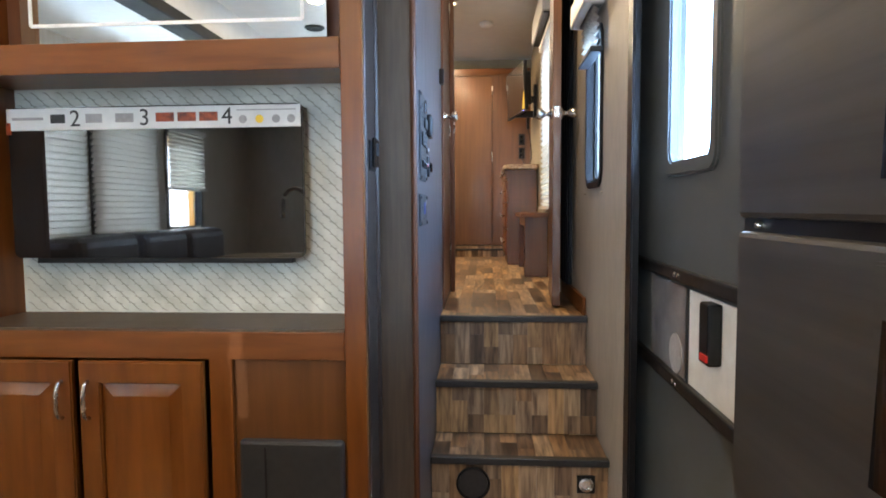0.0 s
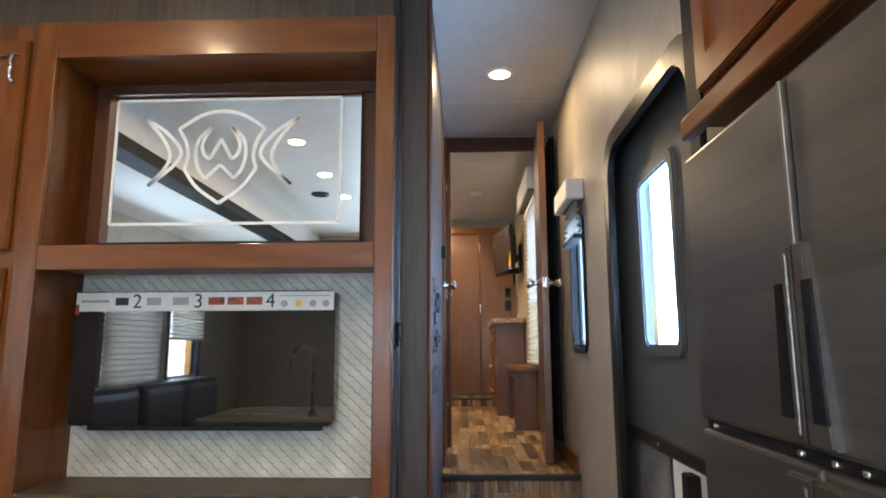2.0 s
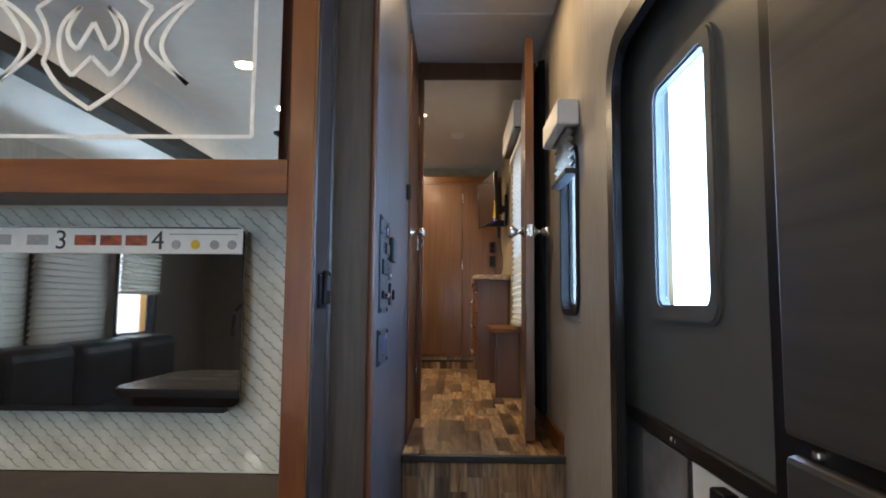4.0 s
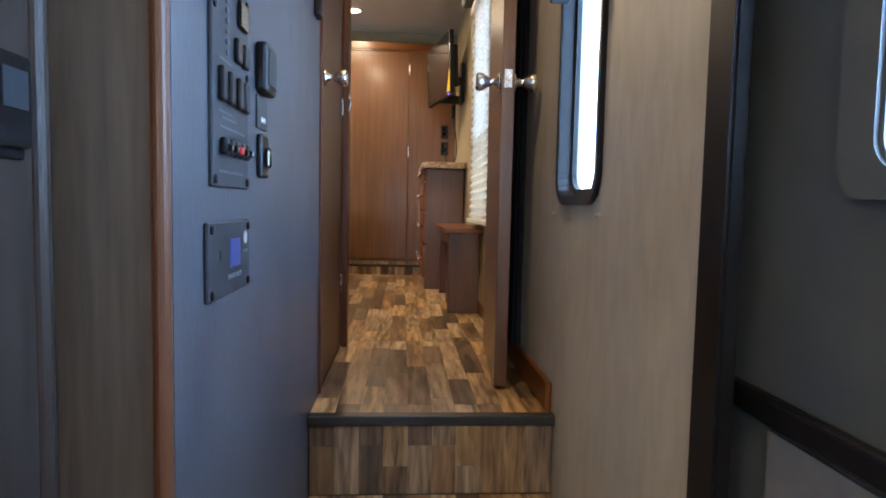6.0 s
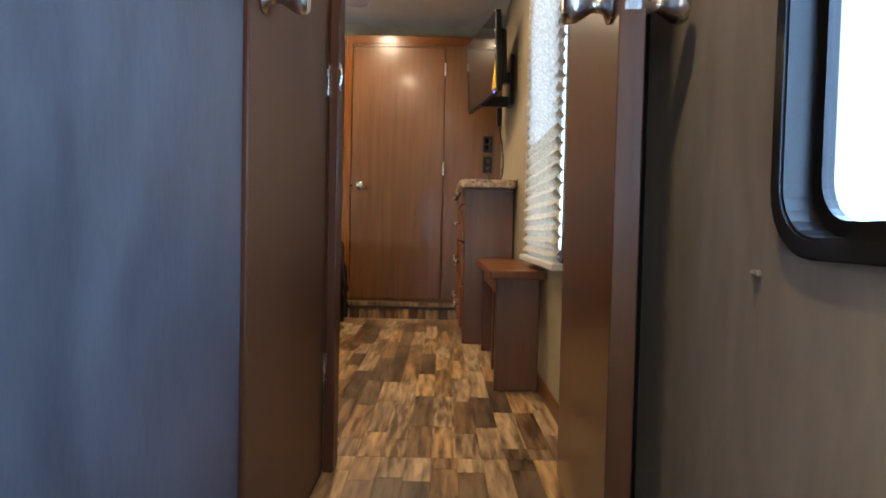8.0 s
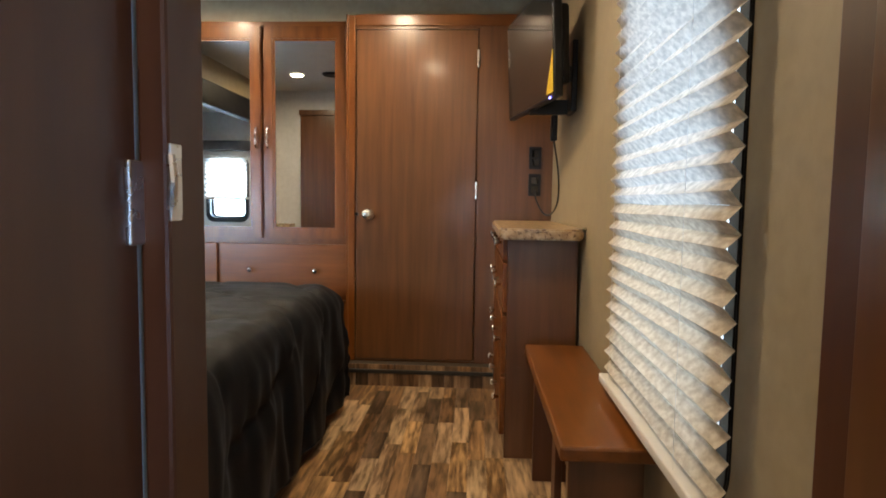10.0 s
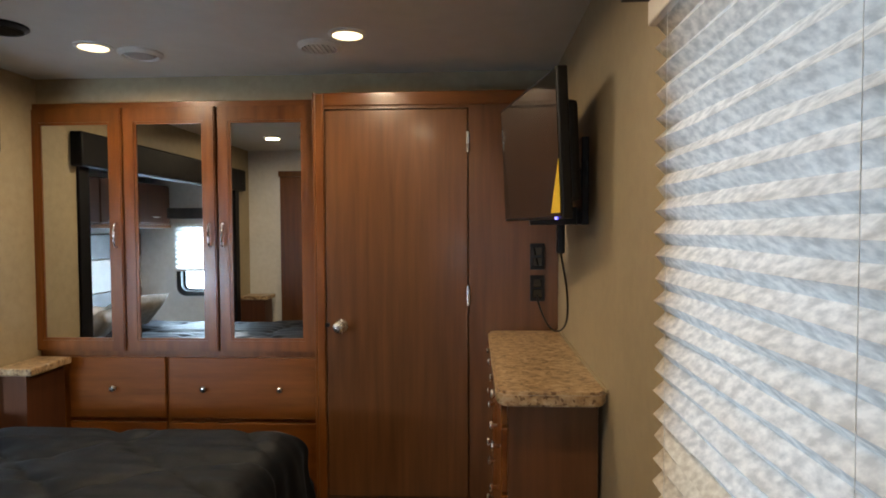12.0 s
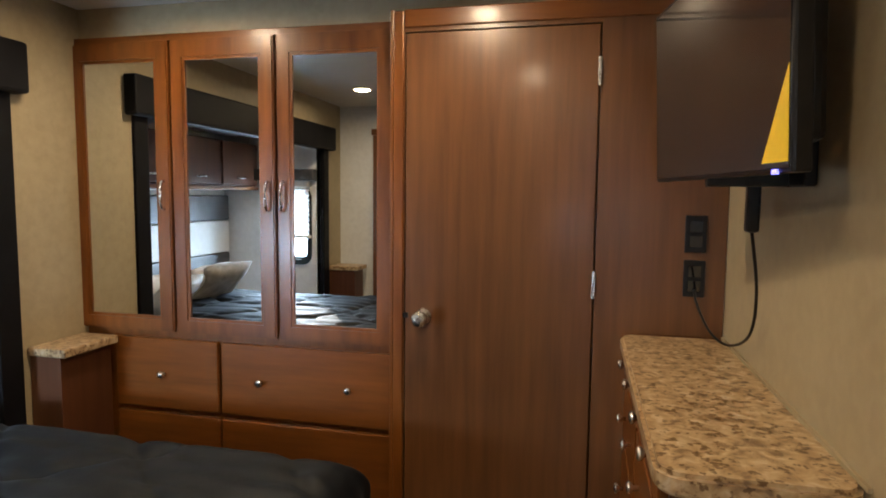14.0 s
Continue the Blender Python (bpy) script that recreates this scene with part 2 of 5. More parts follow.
TONES = [(0.28, 0.23, 0.20, 1), (0.88, 0.77, 0.67, 1), (0.48, 0.36, 0.26, 1), (1.0, 0.90, 0.78, 1), (0.72, 0.54, 0.37, 1), (0.38, 0.31, 0.26, 1), (1.0, 0.80, 0.54, 1), (0.62, 0.53, 0.46, 1)]
PLANKY = surf("printed_plank", (0.10, 0.064, 0.038), (0.58, 0.445, 0.30), 6, 0.34, bump=0.06, bscale=60, stretch=(9, 1.0, 9), piece=TONES, rvar=0.10, lo=0.39)
PLANKZ = surf("printed_plank_upright", (0.12, 0.080, 0.050), (0.55, 0.42, 0.285), 6, 0.38, bump=0.05, bscale=60, stretch=(9, 9, 1.0), piece=TONES, rvar=0.08, lo=0.37)
JOINT = surf("floor_underlay", (0.03, 0.022, 0.016), (0.05, 0.038, 0.028), 20, 0.6)

# ---- mesh helpers ----


def box(bm, x0, x1, y0, y1, z0, z1, bev=0.0, seg=2):
    m = Matrix.Translation(((x0 + x1) / 2, (y0 + y1) / 2, (z0 + z1) / 2)) @ Matrix.Diagonal((x1 - x0, y1 - y0, z1 - z0, 1))
    vs = bmesh.ops.create_cube(bm, size=1, matrix=m)["verts"]
    if bev:
        es = list({e for v in vs for e in v.link_edges})
        bmesh.ops.bevel(bm, geom=es, offset=bev, segments=seg, affect="EDGES", profile=0.5)
    return bm


def B(*a, **k):
    return box(bmesh.new(), *a, **k)


def origin_of(ob):
    o = Vector((0, 0, 0))
    while ob is not None:
        o += ob.location
        ob = ob.parent
    return o


def part(name, bm, material, parent=None, label="", smooth=False):
    me = bpy.data.meshes.new(name)
    off = origin_of(parent)
    bmesh.ops.translate(bm, verts=bm.verts, vec=-off)
    for f in bm.faces:
        f.smooth = smooth
    bm.to_mesh(me)
    bm.free()
    me.materials.append(material)
    ob = new(name, me)
    if parent is not None:
        ob.parent = parent
    if label:
        ob["label"] = label
    return ob


def thing(name, at, label, category, group="", kind=""):
    ob = new(name)
    ob.empty_display_size = 0.1
    ob.location = at
    return tagged(ob, label, category, group, kind)


def setting(name, bm, material, label="", category=""):
    return tagged(part(name, bm, material), label or name.replace("_", " "), category or name.split("_")[0], "", "structure")


def plate(axis, d0, d1, u0, u1, v0, v1, holes=()):
    """A wall or ceiling of real thickness, d0 to d1 along axis, with openings (ua, ub, va, vb) cut through."""
    us = sorted({u0, u1, *[h for q in holes for h in q[:2] if u0 < h < u1]})
    vs = sorted({v0, v1, *[h for q in holes for h in q[2:] if v0 < h < v1]})
    solid = {}
    for i in range(len(us) - 1):
        for j in range(len(vs) - 1):
            cu, cv = (us[i] + us[i + 1]) / 2, (vs[j] + vs[j + 1]) / 2
            solid[i, j] = not any(q[0] < cu < q[1] and q[2] < cv < q[3] for q in holes)
    bm, cache = bmesh.new(), {}

    def vert(d, u, v):
        co = {"x": (d, u, v), "y": (u, d, v), "z": (u, v, d)}[axis]
        if co not in cache:
            cache[co] = bm.verts.new(co)
        return cache[co]

    for (i, j), s in solid.items():
        if not s:
            continue
        a, b_, c, d = us[i], us[i + 1], vs[j], vs[j + 1]
        for dd in (d0, d1):
            bm.faces.new([vert(dd, a, c), vert(dd, b_, c), vert(dd, b_, d), vert(dd, a, d)])
        for (di, dj), (p, q) in (((-1, 0), ((a, c), (a, d))), ((1, 0), ((b_, c), (b_, d))), ((0, -1), ((a, c), (b_, c))), ((0, 1), ((a, d), (b_, d)))):
            if not solid.get((i + di, j + dj), False):
                bm.faces.new([vert(d0, *p), vert(d0, *q), vert(d1, *q), vert(d1, *p)])
    bmesh.ops.recalc_face_normals(bm, faces=bm.faces)
    return bm


def rounded(u0, u1, v0, v1, r, n=6):
    pts = []
    for cu, cv, a0 in ((u1 - r, v1 - r, 0), (u0 + r, v1 - r, 90), (u0 + r, v0 + r, 180), (u1 - r, v0 + r, 270)):
        for k in range(n + 1):
            a = radians(a0 + 90 * k / n)
            pts.append((cu + r * math.cos(a), cv + r * math.sin(a)))
    return pts


def put3(axis, d, u, v):
    return {"x": (d, u, v), "y": (u, d, v), "z": (u, v, d)}[axis]


def slab(axis, d0, d1, pts, bev=0.0):
    """A flat piece with the outline pts, from d0 to d1 along axis."""
    bm = bmesh.new()
    lo, hi = [bm.verts.new(put3(axis, d0, *p)) for p in pts], [bm.verts.new(put3(axis, d1, *p)) for p in pts]
    f0, f1 = bm.faces.new(lo), bm.faces.new(hi)
    k = len(pts)
    for i in range(k):
        bm.faces.new([lo[i], lo[(i + 1) % k], hi[(i + 1) % k], hi[i]])
    bmesh.ops.recalc_face_normals(bm, faces=bm.faces)
    if bev:
        es = list({e for f in (f0, f1) for e in f.edges})
        bmesh.ops.bevel(bm, geom=es, offset=bev, segments=2, affect="EDGES")
    return bm


def ring(axis, d0, d1, outer, inner, bev=0.0):
    """A closed frame between two outlines of equal count, from d0 to d1 along axis."""
    bm, k = bmesh.new(), len(outer)
    loops = [[bm.verts.new(put3(axis, d, *p)) for p in pts] for d, pts in ((d0, outer), (d1, outer), (d1, inner), (d0, inner))]
    for q in range(4):
        A, C = loops[q], loops[(q + 1) % 4]
        for i in range(k):
            bm.faces.new([A[i], A[(i + 1) % k], C[(i + 1) % k], C[i]])
    bmesh.ops.recalc_face_normals(bm, faces=bm.faces)
    if bev:
        es = [e for q in range(4) for i in range(k) for e in [bm.edges.get((loops[q][i], loops[q][(i + 1) % k]))] if e]
        bmesh.ops.bevel(bm, geom=es, offset=bev, segments=2, affect="EDGES")
    return bm


def lathe(profile, at, direction=(0, 0, 1), n=20):
    """Turned part: (radius, height) pairs round an axis."""
    bm = bmesh.new()
    turn = Vector((0, 0, 1)).rotation_difference(Vector(direction)).to_matrix().to_4x4()
    m = Matrix.Translation(at) @ turn
    rows = [[bm.verts.new(m @ Vector((r * math.cos(2 * math.pi * i / n), r * math.sin(2 * math.pi * i / n), h))) for i in range(n)] for r, h in profile]
    for A, C in zip(rows, rows[1:]):
        for i in range(n):
            bm.faces.new([A[i], A[(i + 1) % n], C[(i + 1) % n], C[i]])
    bm.faces.new(rows[0])
    bm.faces.new(rows[-1])
    bmesh.ops.recalc_face_normals(bm, faces=bm.faces)
    return bm


def tube(points, r, n=8):
    bm, rows = bmesh.new(), []
    pts = [Vector(p) for p in points]
    for i, p in enumerate(pts):
        d = (pts[min(i + 1, len(pts) - 1)] - pts[max(i - 1, 0)]).normalized()
        q = Vector((0, 0, 1)).rotation_difference(d)
        rows.append([bm.verts.new(p + q @ Vector((r * math.cos(2 * math.pi * k / n), r * math.sin(2 * math.pi * k / n), 0))) for k in range(n)])
    for A, C in zip(rows, rows[1:]):
        for k in range(n):
            bm.faces.new([A[k], A[(k + 1) % n], C[(k + 1) % n], C[k]])
    bm.faces.new(rows[0])
    bm.faces.new(rows[-1])
    bmesh.ops.recalc_face_normals(bm, faces=bm.faces)
    return bm


def text_part(body, size, m, material, parent, name="digit"):
    cu = bpy.data.curves.new(name, "FONT")
    cu.body, cu.size, cu.extrude, cu.align_x, cu.align_y = body, size, 0.0006, "CENTER", "CENTER"
    tmp = bpy.data.objects.new("tmp", cu)
    me = bpy.data.meshes.new_from_object(tmp)
    bpy.data.objects.remove(tmp)
    me.transform(Matrix.Translation(-origin_of(parent)) @ m)
    me.materials.append(material)
    ob = new(name, me)
    ob.parent = parent
    return ob

# ---- the large structure ----
RW = 0.685      # inner face of the door-side wall
CZ = 2.72       # ceiling
FZ = 0.684      # bedroom floor
setting("floor_living", B(-2.8, 0.9, -3.6, 2.53, -0.12, -0.004), JOINT, "wood-look vinyl floor of the living area", "floor")
setting("floor_bedroom", B(-2.8, 0.9, 3.086, 7.1, FZ - 0.12, FZ - 0.004), JOINT, "wood-look vinyl floor of the raised bedroom", "floor")
setting("ceiling", B(-2.8, 0.95, -3.7, 7.2, CZ, CZ + 0.08), CEIL, "pale grey ceiling panels with recessed lamps")
setting("wall_right", plate("x", RW, RW + 0.005, -3.6, 7.1, -0.1, CZ,
        [(1.31, 2.20, 0.05, 2.07), (2.75, 3.08, 1.295, 1.92), (4.33, 4.97, 1.20, 2.38)]), TAUPE, "taupe linen-textured side wall", "wall")
setting("wall_right_core", plate("x", RW + 0.005, RW + 0.06, -3.6, 7.1, -0.1, CZ,
        [(1.24, 2.46, 0.02, 2.14), (2.75, 3.08, 1.295, 1.92), (4.33, 4.97, 1.20, 2.38)]), TAUPE, "insulated core of the side wall", "wall")
setting("wall_bedroom_side", plate("x", RW - 0.006, RW - 0.002, 3.943, 6.57, FZ, CZ - 0.002, [(4.33, 4.97, 1.20, 2.38)]), TAN, "tan bedroom side wall", "wall")
setting("wall_hall_left", plate("x", -0.05, 0.0, 2.10, 3.258, -0.02, CZ), WALLPANEL, "grey textured hall wall panel", "wall")
setting("wall_bath", plate("x", -0.055, -0.005, 3.258, 3.93, FZ + 1.93, CZ), DARKWOOD, "dark wall strip above the bathroom door", "wall")
setting("wall_front", B(-2.8, 0.9, 7.05, 7.12, 0.5, CZ), TAN, "plain front wall behind the closets", "wall")
setting("wall_bedroom_left", plate("x", -1.81, -1.75, 3.9, 7.05, 0.5, CZ, [(4.28, 6.30, 0.75, 2.42)]), TAN, "tan bedroom wall round the slide-out opening", "wall")
setting("wall_partition", plate("y", 3.90, 3.942, -1.75, RW, 0.5, CZ, [(0.01, 0.615, FZ - 0.3, FZ + 1.93)]), SLIDEWALL, "pale partition between hall and bedroom", "wall")
setting("wall_slide_near", plate("y", 4.20, 4.28, -2.62, -1.75, 0.5, 2.5, [(-2.24, -1.88, 1.46, 2.02)]), SLIDEWALL, "pale side wall of the bed slide-out", "wall")
setting("wall_slide_far", B(-2.62, -1.75, 6.30, 6.36, 0.5, 2.5), SLIDEWALL, "pale far side wall of the bed slide-out", "wall")
setting("wall_slide_head", B(-2.68, -2.62, 4.2, 6.36, 0.5, 2.5), SLIDEWALL, "wall behind the bed head", "wall")
setting("ceiling_slide", B(-2.68, -1.81, 4.2, 6.36, 2.46, 2.52), WHITE, "white slide-out ceiling", "ceiling")
setting("wall_living_front", B(-2.8, -0.06, 2.41, 2.46, -0.1, CZ), COLUMN, "wall behind the entertainment cabinet", "wall")
setting("wall_living_rear", plate("y", -3.6, -3.54, -2.8, RW, -0.1, CZ, [(-1.25, 0.05, 1.05, 1.95)]), TAUPE, "taupe rear wall", "wall")
setting("wall_living_left", plate("x", -2.8, -2.72, -3.6, 2.32, -0.1, CZ,
        [(-0.38, 0.15, 0.98, 1.92), (-1.34, -0.54, 0.98, 1.92), (-2.28, -1.62, 1.0, 1.92)]), TAUPE, "taupe living slide-out wall", "wall")
setting("ceiling_living_slide", B(-2.72, -1.91, -3.5, 1.6, 2.41, 2.46), WHITE, "white living slide-out ceiling", "ceiling")
setting("trim_slide_valance", B(-1.91, -1.74, -3.5, 1.7, 2.39, 2.47, bev=0.008), SATINBLACK, "black slide-out valance", "trim")
setting("trim_slide_soffit", B(-1.90, -1.745, -3.5, 1.7, 2.471, CZ), CEIL, "pale soffit above the slide-out valance", "trim")
setting("wall_column_front", B(-0.135, 0.0, 2.06, 2.102, -0.02, CZ, bev=0.004), COLUMN, "grey-brown vinyl column at the hall corner", "wall")
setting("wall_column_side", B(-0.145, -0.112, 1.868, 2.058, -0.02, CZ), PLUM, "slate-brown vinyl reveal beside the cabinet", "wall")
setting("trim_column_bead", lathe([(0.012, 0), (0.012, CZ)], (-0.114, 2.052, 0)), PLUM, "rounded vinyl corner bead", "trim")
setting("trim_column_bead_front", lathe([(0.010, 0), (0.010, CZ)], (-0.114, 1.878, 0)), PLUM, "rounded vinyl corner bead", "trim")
setting("trim_column_edge", lathe([(0.010, 0), (0.010, CZ)], (0.001, 2.066, 0)), DARKWOOD, "brown vinyl edge strip of the hall corner", "trim")
setting("wall_above_cabinet", B(-2.72, -0.115, 1.862, 2.39, 2.437, CZ), COLUMN, "grey-brown panel above the cabinet", "wall")
setting("trim_soffit", B(-1.75, RW, 6.69, 6.75, 2.58, CZ), TAN, "plain strip above the closets", "trim")
setting("trim_ceiling_seam", B(-0.0, RW, 3.30, 3.325, CZ - 0.006, CZ, bev=0.002), CEIL, "ceiling seam strip", "trim")
setting("trim_door_header", B(0.005, RW - 0.01, 3.875, 3.898, FZ + 1.925, FZ + 2.025, bev=0.004), DARKWOOD, "dark wooden header over the bedroom doorway", "trim")
setting("trim_jamb_left", B(0.004, 0.03, 3.882, 3.952, FZ, FZ + 1.93, bev=0.004), DARKWOOD, "dark wooden door jamb", "trim")
setting("trim_jamb_right", B(0.602, 0.628, 3.893, 3.952, FZ, FZ + 1.93, bev=0.004), DARKWOOD, "dark wooden door jamb", "trim")
setting("trim_bath_door_casing", B(-0.012, 0.008, 3.262, 3.284, FZ, FZ + 1.92, bev=0.003), DARKWOOD, "dark casing strip of the bathroom door", "trim")
# added black strip and ribs: the shade of the gap behind the open door
dg = thing("trim_door_gap_shade", (RW, 3.73, FZ), "black ribbed strip standing in for the shade behind the bedroom door", "trim", kind="structure")
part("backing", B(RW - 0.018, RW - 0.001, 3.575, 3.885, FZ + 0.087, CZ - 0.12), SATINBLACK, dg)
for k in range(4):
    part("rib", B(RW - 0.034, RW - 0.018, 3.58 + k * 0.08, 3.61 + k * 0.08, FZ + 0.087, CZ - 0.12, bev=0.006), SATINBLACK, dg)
bb = bmesh.new()
box(bb, RW - 0.018, RW - 0.0, 3.10, 3.90, FZ, FZ + 0.085, bev=0.006)
setting("baseboard_hall", bb, WOODY, "brown wooden baseboard on the landing", "baseboard")
setting("baseboard_bedroom", B(RW - 0.016, RW - 0.007, 4.02, 5.6, FZ, FZ + 0.06, bev=0.004), WOODY, "brown wooden baseboard", "baseboard")

# slide-out flanges round the bed
fl = thing("trim_slide_flange", (-1.74, 5.3, FZ), "black slide-out flange and padded valance", "trim", kind="structure")
part("post", B(-1.775, -1.735, 6.27, 6.36, FZ, 2.50, bev=0.004), SATINBLACK, fl)
part("post", B(-1.775, -1.735, 4.21, 4.30, FZ, 2.50, bev=0.004), SATINBLACK, fl)
part("valance", B(-1.775, -1.69, 4.16, 6.40, 2.34, 2.52, bev=0.012), SATINBLACK, fl, "black upholstered valance")


# stairs
def stairs():
    st = thing("stairs", (0.34, 2.53, 0), "three steps clad in wood-look planks with black nosings", "stairs", kind="structure")
    for i, (y, z) in enumerate(((2.533, 0.228), (2.785, 0.456), (3.068, 0.684))):
        y2 = (2.785, 3.068, 3.2)[i]
        part("step", B(0.002, RW - 0.002, y + 0.012, y2 + 0.02, z - 0.228 if i else -0.02, z - 0.006), JOINT, st)
        part("nosing", B(0.001, RW + (0.008 if i == 2 else -0.001), y - 0.012, y + 0.022, z - 0.026, z + 0.003, bev=0.004), RUBBER, st, "black ribbed stair nosing")
    return st


STAIRS = stairs()

# ---- windows and entry door ----


def window(name, axis, wall, u0, u1, v0, v1, out, r=0.06, lip=0.028, inn=0.012, label="black-framed window with rounded corners", deep=0.062):
    """Frame proud of the wall, pane set back. out: +1 or -1, the way outdoors."""
    c = put3(axis, wall, (u0 + u1) / 2, v0)
    w = thing(name, c, label, "window", kind="structure")
    o, i = rounded(u0 - lip, u1 + lip, v0 - lip, v1 + lip, r + 0.02), rounded(u0 + inn, u1 - inn, v0 + inn, v1 - inn, r)
    part("window_frame", ring(axis, wall - out * 0.012, wall + out * deep, o, i, bev=0.003), BLACK, w, "black rounded window frame")
    i2 = rounded(u0 + inn + 0.016, u1 - inn - 0.016, v0 + inn + 0.018, v1 - inn - 0.018, r * 0.8)
    part("sash", ring(axis, wall + out * (deep - 0.017), wall + out * (deep - 0.002), i, i2), BLACK, w)
    g = part("pane", slab(axis, wall + out * (deep - 0.012), wall + out * (deep - 0.008), i), GLASS, w)
    g.visible_shadow = False
    return w


window("window_1", "x", RW, 2.75, 3.08, 1.295, 1.92, 1, lip=0.02, inn=0.004, deep=0.042)
window("window_2", "x", RW, 4.33, 4.97, 1.20, 2.38, 1)
window("window_3", "y", 4.28, -2.24, -1.88, 1.46, 2.02, -1)
window("window_4", "x", -2.72, -0.38, 0.15, 0.98, 1.92, -1)
window("window_5", "x", -2.72, -1.34, -0.54, 0.98, 1.92, -1)
window("window_6", "x", -2.72, -2.28, -1.62, 1.0, 1.92, -1)
window("window_7", "y", -3.54, -1.25, 0.05, 1.05, 1.95, -1)


def knob(name, at, d, parent, s=1.0):
    """Door knob with rose, stem and flared grip, pointing along d."""
    prof = [(0.026, 0), (0.026, 0.006), (0.012, 0.012), (0.010, 0.028), (0.015, 0.036), (0.024, 0.05), (0.027, 0.062), (0.022, 0.07), (0.008, 0.071)]
    return part(name, lathe([(r * s, h * s) for r, h in prof], at, d), CHROME, parent, "satin nickel knob", smooth=True)


def entry_door():
    d = thing("entry_door", (RW, 1.80, 0.06), "closed grey entry door with frosted bright window and black push bars", "door")
    part("door_frame", ring("x", RW - 0.014, RW + 0.012, rounded(1.275, 2.256, 0.02, 2.105, 0.16), rounded(1.345, 2.182, 0.085, 2.035, 0.12), bev=0.005), BLACK, d, "black rounded door frame")
    L = RW + 0.058
    hole = rounded(1.690, 2.012, 1.312, 1.865, 0.03)
    part("door_leaf", ring("x", L, L + 0.02, rounded(1.22, 2.48, 0.01, 2.16, 0.03), hole), DOORGREY, d, "grey moulded door leaf")
    wf = part("window_frame", ring("x", L - 0.012, L + 0.012, rounded(1.650, 2.075, 1.275, 1.902, 0.05), rounded(1.693, 2.009, 1.316, 1.861, 0.03), bev=0.006), DOORGREY, d)
    p = part("pane", slab("x", L + 0.012, L + 0.016, hole), GLASS, wf)
    p.visible_shadow = False
    for z in (1.010, 0.718):
        bar = part("push_bar", B(L - 0.022, L - 0.001, 1.26, 2.44, z - 0.018, z + 0.018, bev=0.005), BLACK, d, "black push bar")
        for y in (1.44, 1.872, 1.90, 2.30):
            part("screw", lathe([(0.006, 0), (0.006, 0.002), (0.002, 0.003)], (L - 0.022, y, z), (-1, 0, 0), 8), CHROME, bar)
    part("slider_panel", B(L - 0.006, L - 0.002, 1.838, 2.17, 0.735, 0.98), PANELGREY, d, "clear sliding panel in the screen door")
    part("panel_edge", B(L - 0.010, L - 0.002, 1.822, 1.838, 0.735, 0.98), NAVY, d)
    part("notice", B(L - 0.005, L - 0.002, 1.48, 1.822, 0.735, 0.98), PAPER, d, "white notice sheet")
    part("round_sticker", lathe([(0.055, 0), (0.055, 0.002)], (L - 0.006, 1.925, 0.79), (-1, 0, 0)), GREYINK, d, "pale round sticker")
    lt = part("latch", B(L - 0.038, L - 0.005, 1.60, 1.66, 0.835, 0.975, bev=0.006), BLACK, d, "black door latch")
    part("lock_tab", B(L - 0.042, L - 0.037, 1.60, 1.64, 0.845, 0.86), REDPL, lt)
    return d


entry_door()


def pleated(name, axis, wall, out, u0, u1, v0, v1, pitch, amp, mat, split=None, mat2=None, label="", cat="window shade", rail=True, side=0.05):
    """Accordion shade: zig-zag cloth, with head and bottom rails and a cord."""
    s = thing(name, put3(axis, wall + out * side, (u0 + u1) / 2, v0), label, cat)

    def cloth(a, b):
        bm = bmesh.new()
        k = max(2, int(round((b - a) / (pitch / 2))))
        rows = []
        for i in range(k + 1):
            d = wall + out * (side + (amp if i % 2 else -amp))
            rows.append([bm.verts.new(put3(axis, d + 0.0015 * math.sin(i * 2.3 + j), u0 + (u1 - u0) * j / 10, a + (b - a) * i / k + 0.0012 * math.sin(i * 1.7 + j * 0.9))) for j in range(11)])
        for A, C in zip(rows, rows[1:]):
            for j in range(10):
                bm.faces.new([A[j], A[j + 1], C[j + 1], C[j]])
        return bm

    if split:
        part("upper_cloth", cloth(split, v1), mat, s, "sheer crinkled day cloth")
        part("lower_cloth", cloth(v0, split), mat2, s, "tan crinkled night cloth")
    else:
        part("cloth", cloth(v0, v1), mat, s)
    ds = sorted((wall + out * (side - amp - 0.012), wall + out * (side + amp + 0.012)))
    for nm, a, b in (("head_rail", v1, v1 + 0.045), ("bottom_rail", v0 - 0.022, v0)):
        bm = B(*ds, u0 - 0.01, u1 + 0.01, a, b, bev=0.004) if axis == "x" else B(u0 - 0.01, u1 + 0.01, *ds, a, b, bev=0.004)
        part(nm, bm, PADWHITE if rail else NAVY, s)
    return s


big = pleated("pleated_shade", "x", RW - 0.006, -1, 4.256, 5.012, 1.20, 2.37, 0.041, 0.0095, DAYSHADE, 1.655, NIGHTSHADE,
              "lowered double pleated shade, sheer above and tan below", side=0.032)
for yy in (4.42, 4.93):
    part("cord", tube([(RW - 0.053, yy, 1.2), (RW - 0.053, yy, 2.37)], 0.0005, 5), WHITE, big)
vb = thing("shade_valance", (RW, 4.75, 2.42), "padded dark window valance above the pleated shade", "valance")
part("board", B(RW - 0.11, RW - 0.007, 4.20, 5.07, 2.435, 2.60, bev=0.006), PADWHITE, vb)
part("underside", B(RW - 0.10, RW - 0.01, 4.22, 5.05, 2.425, 2.434), BLACK, vb)

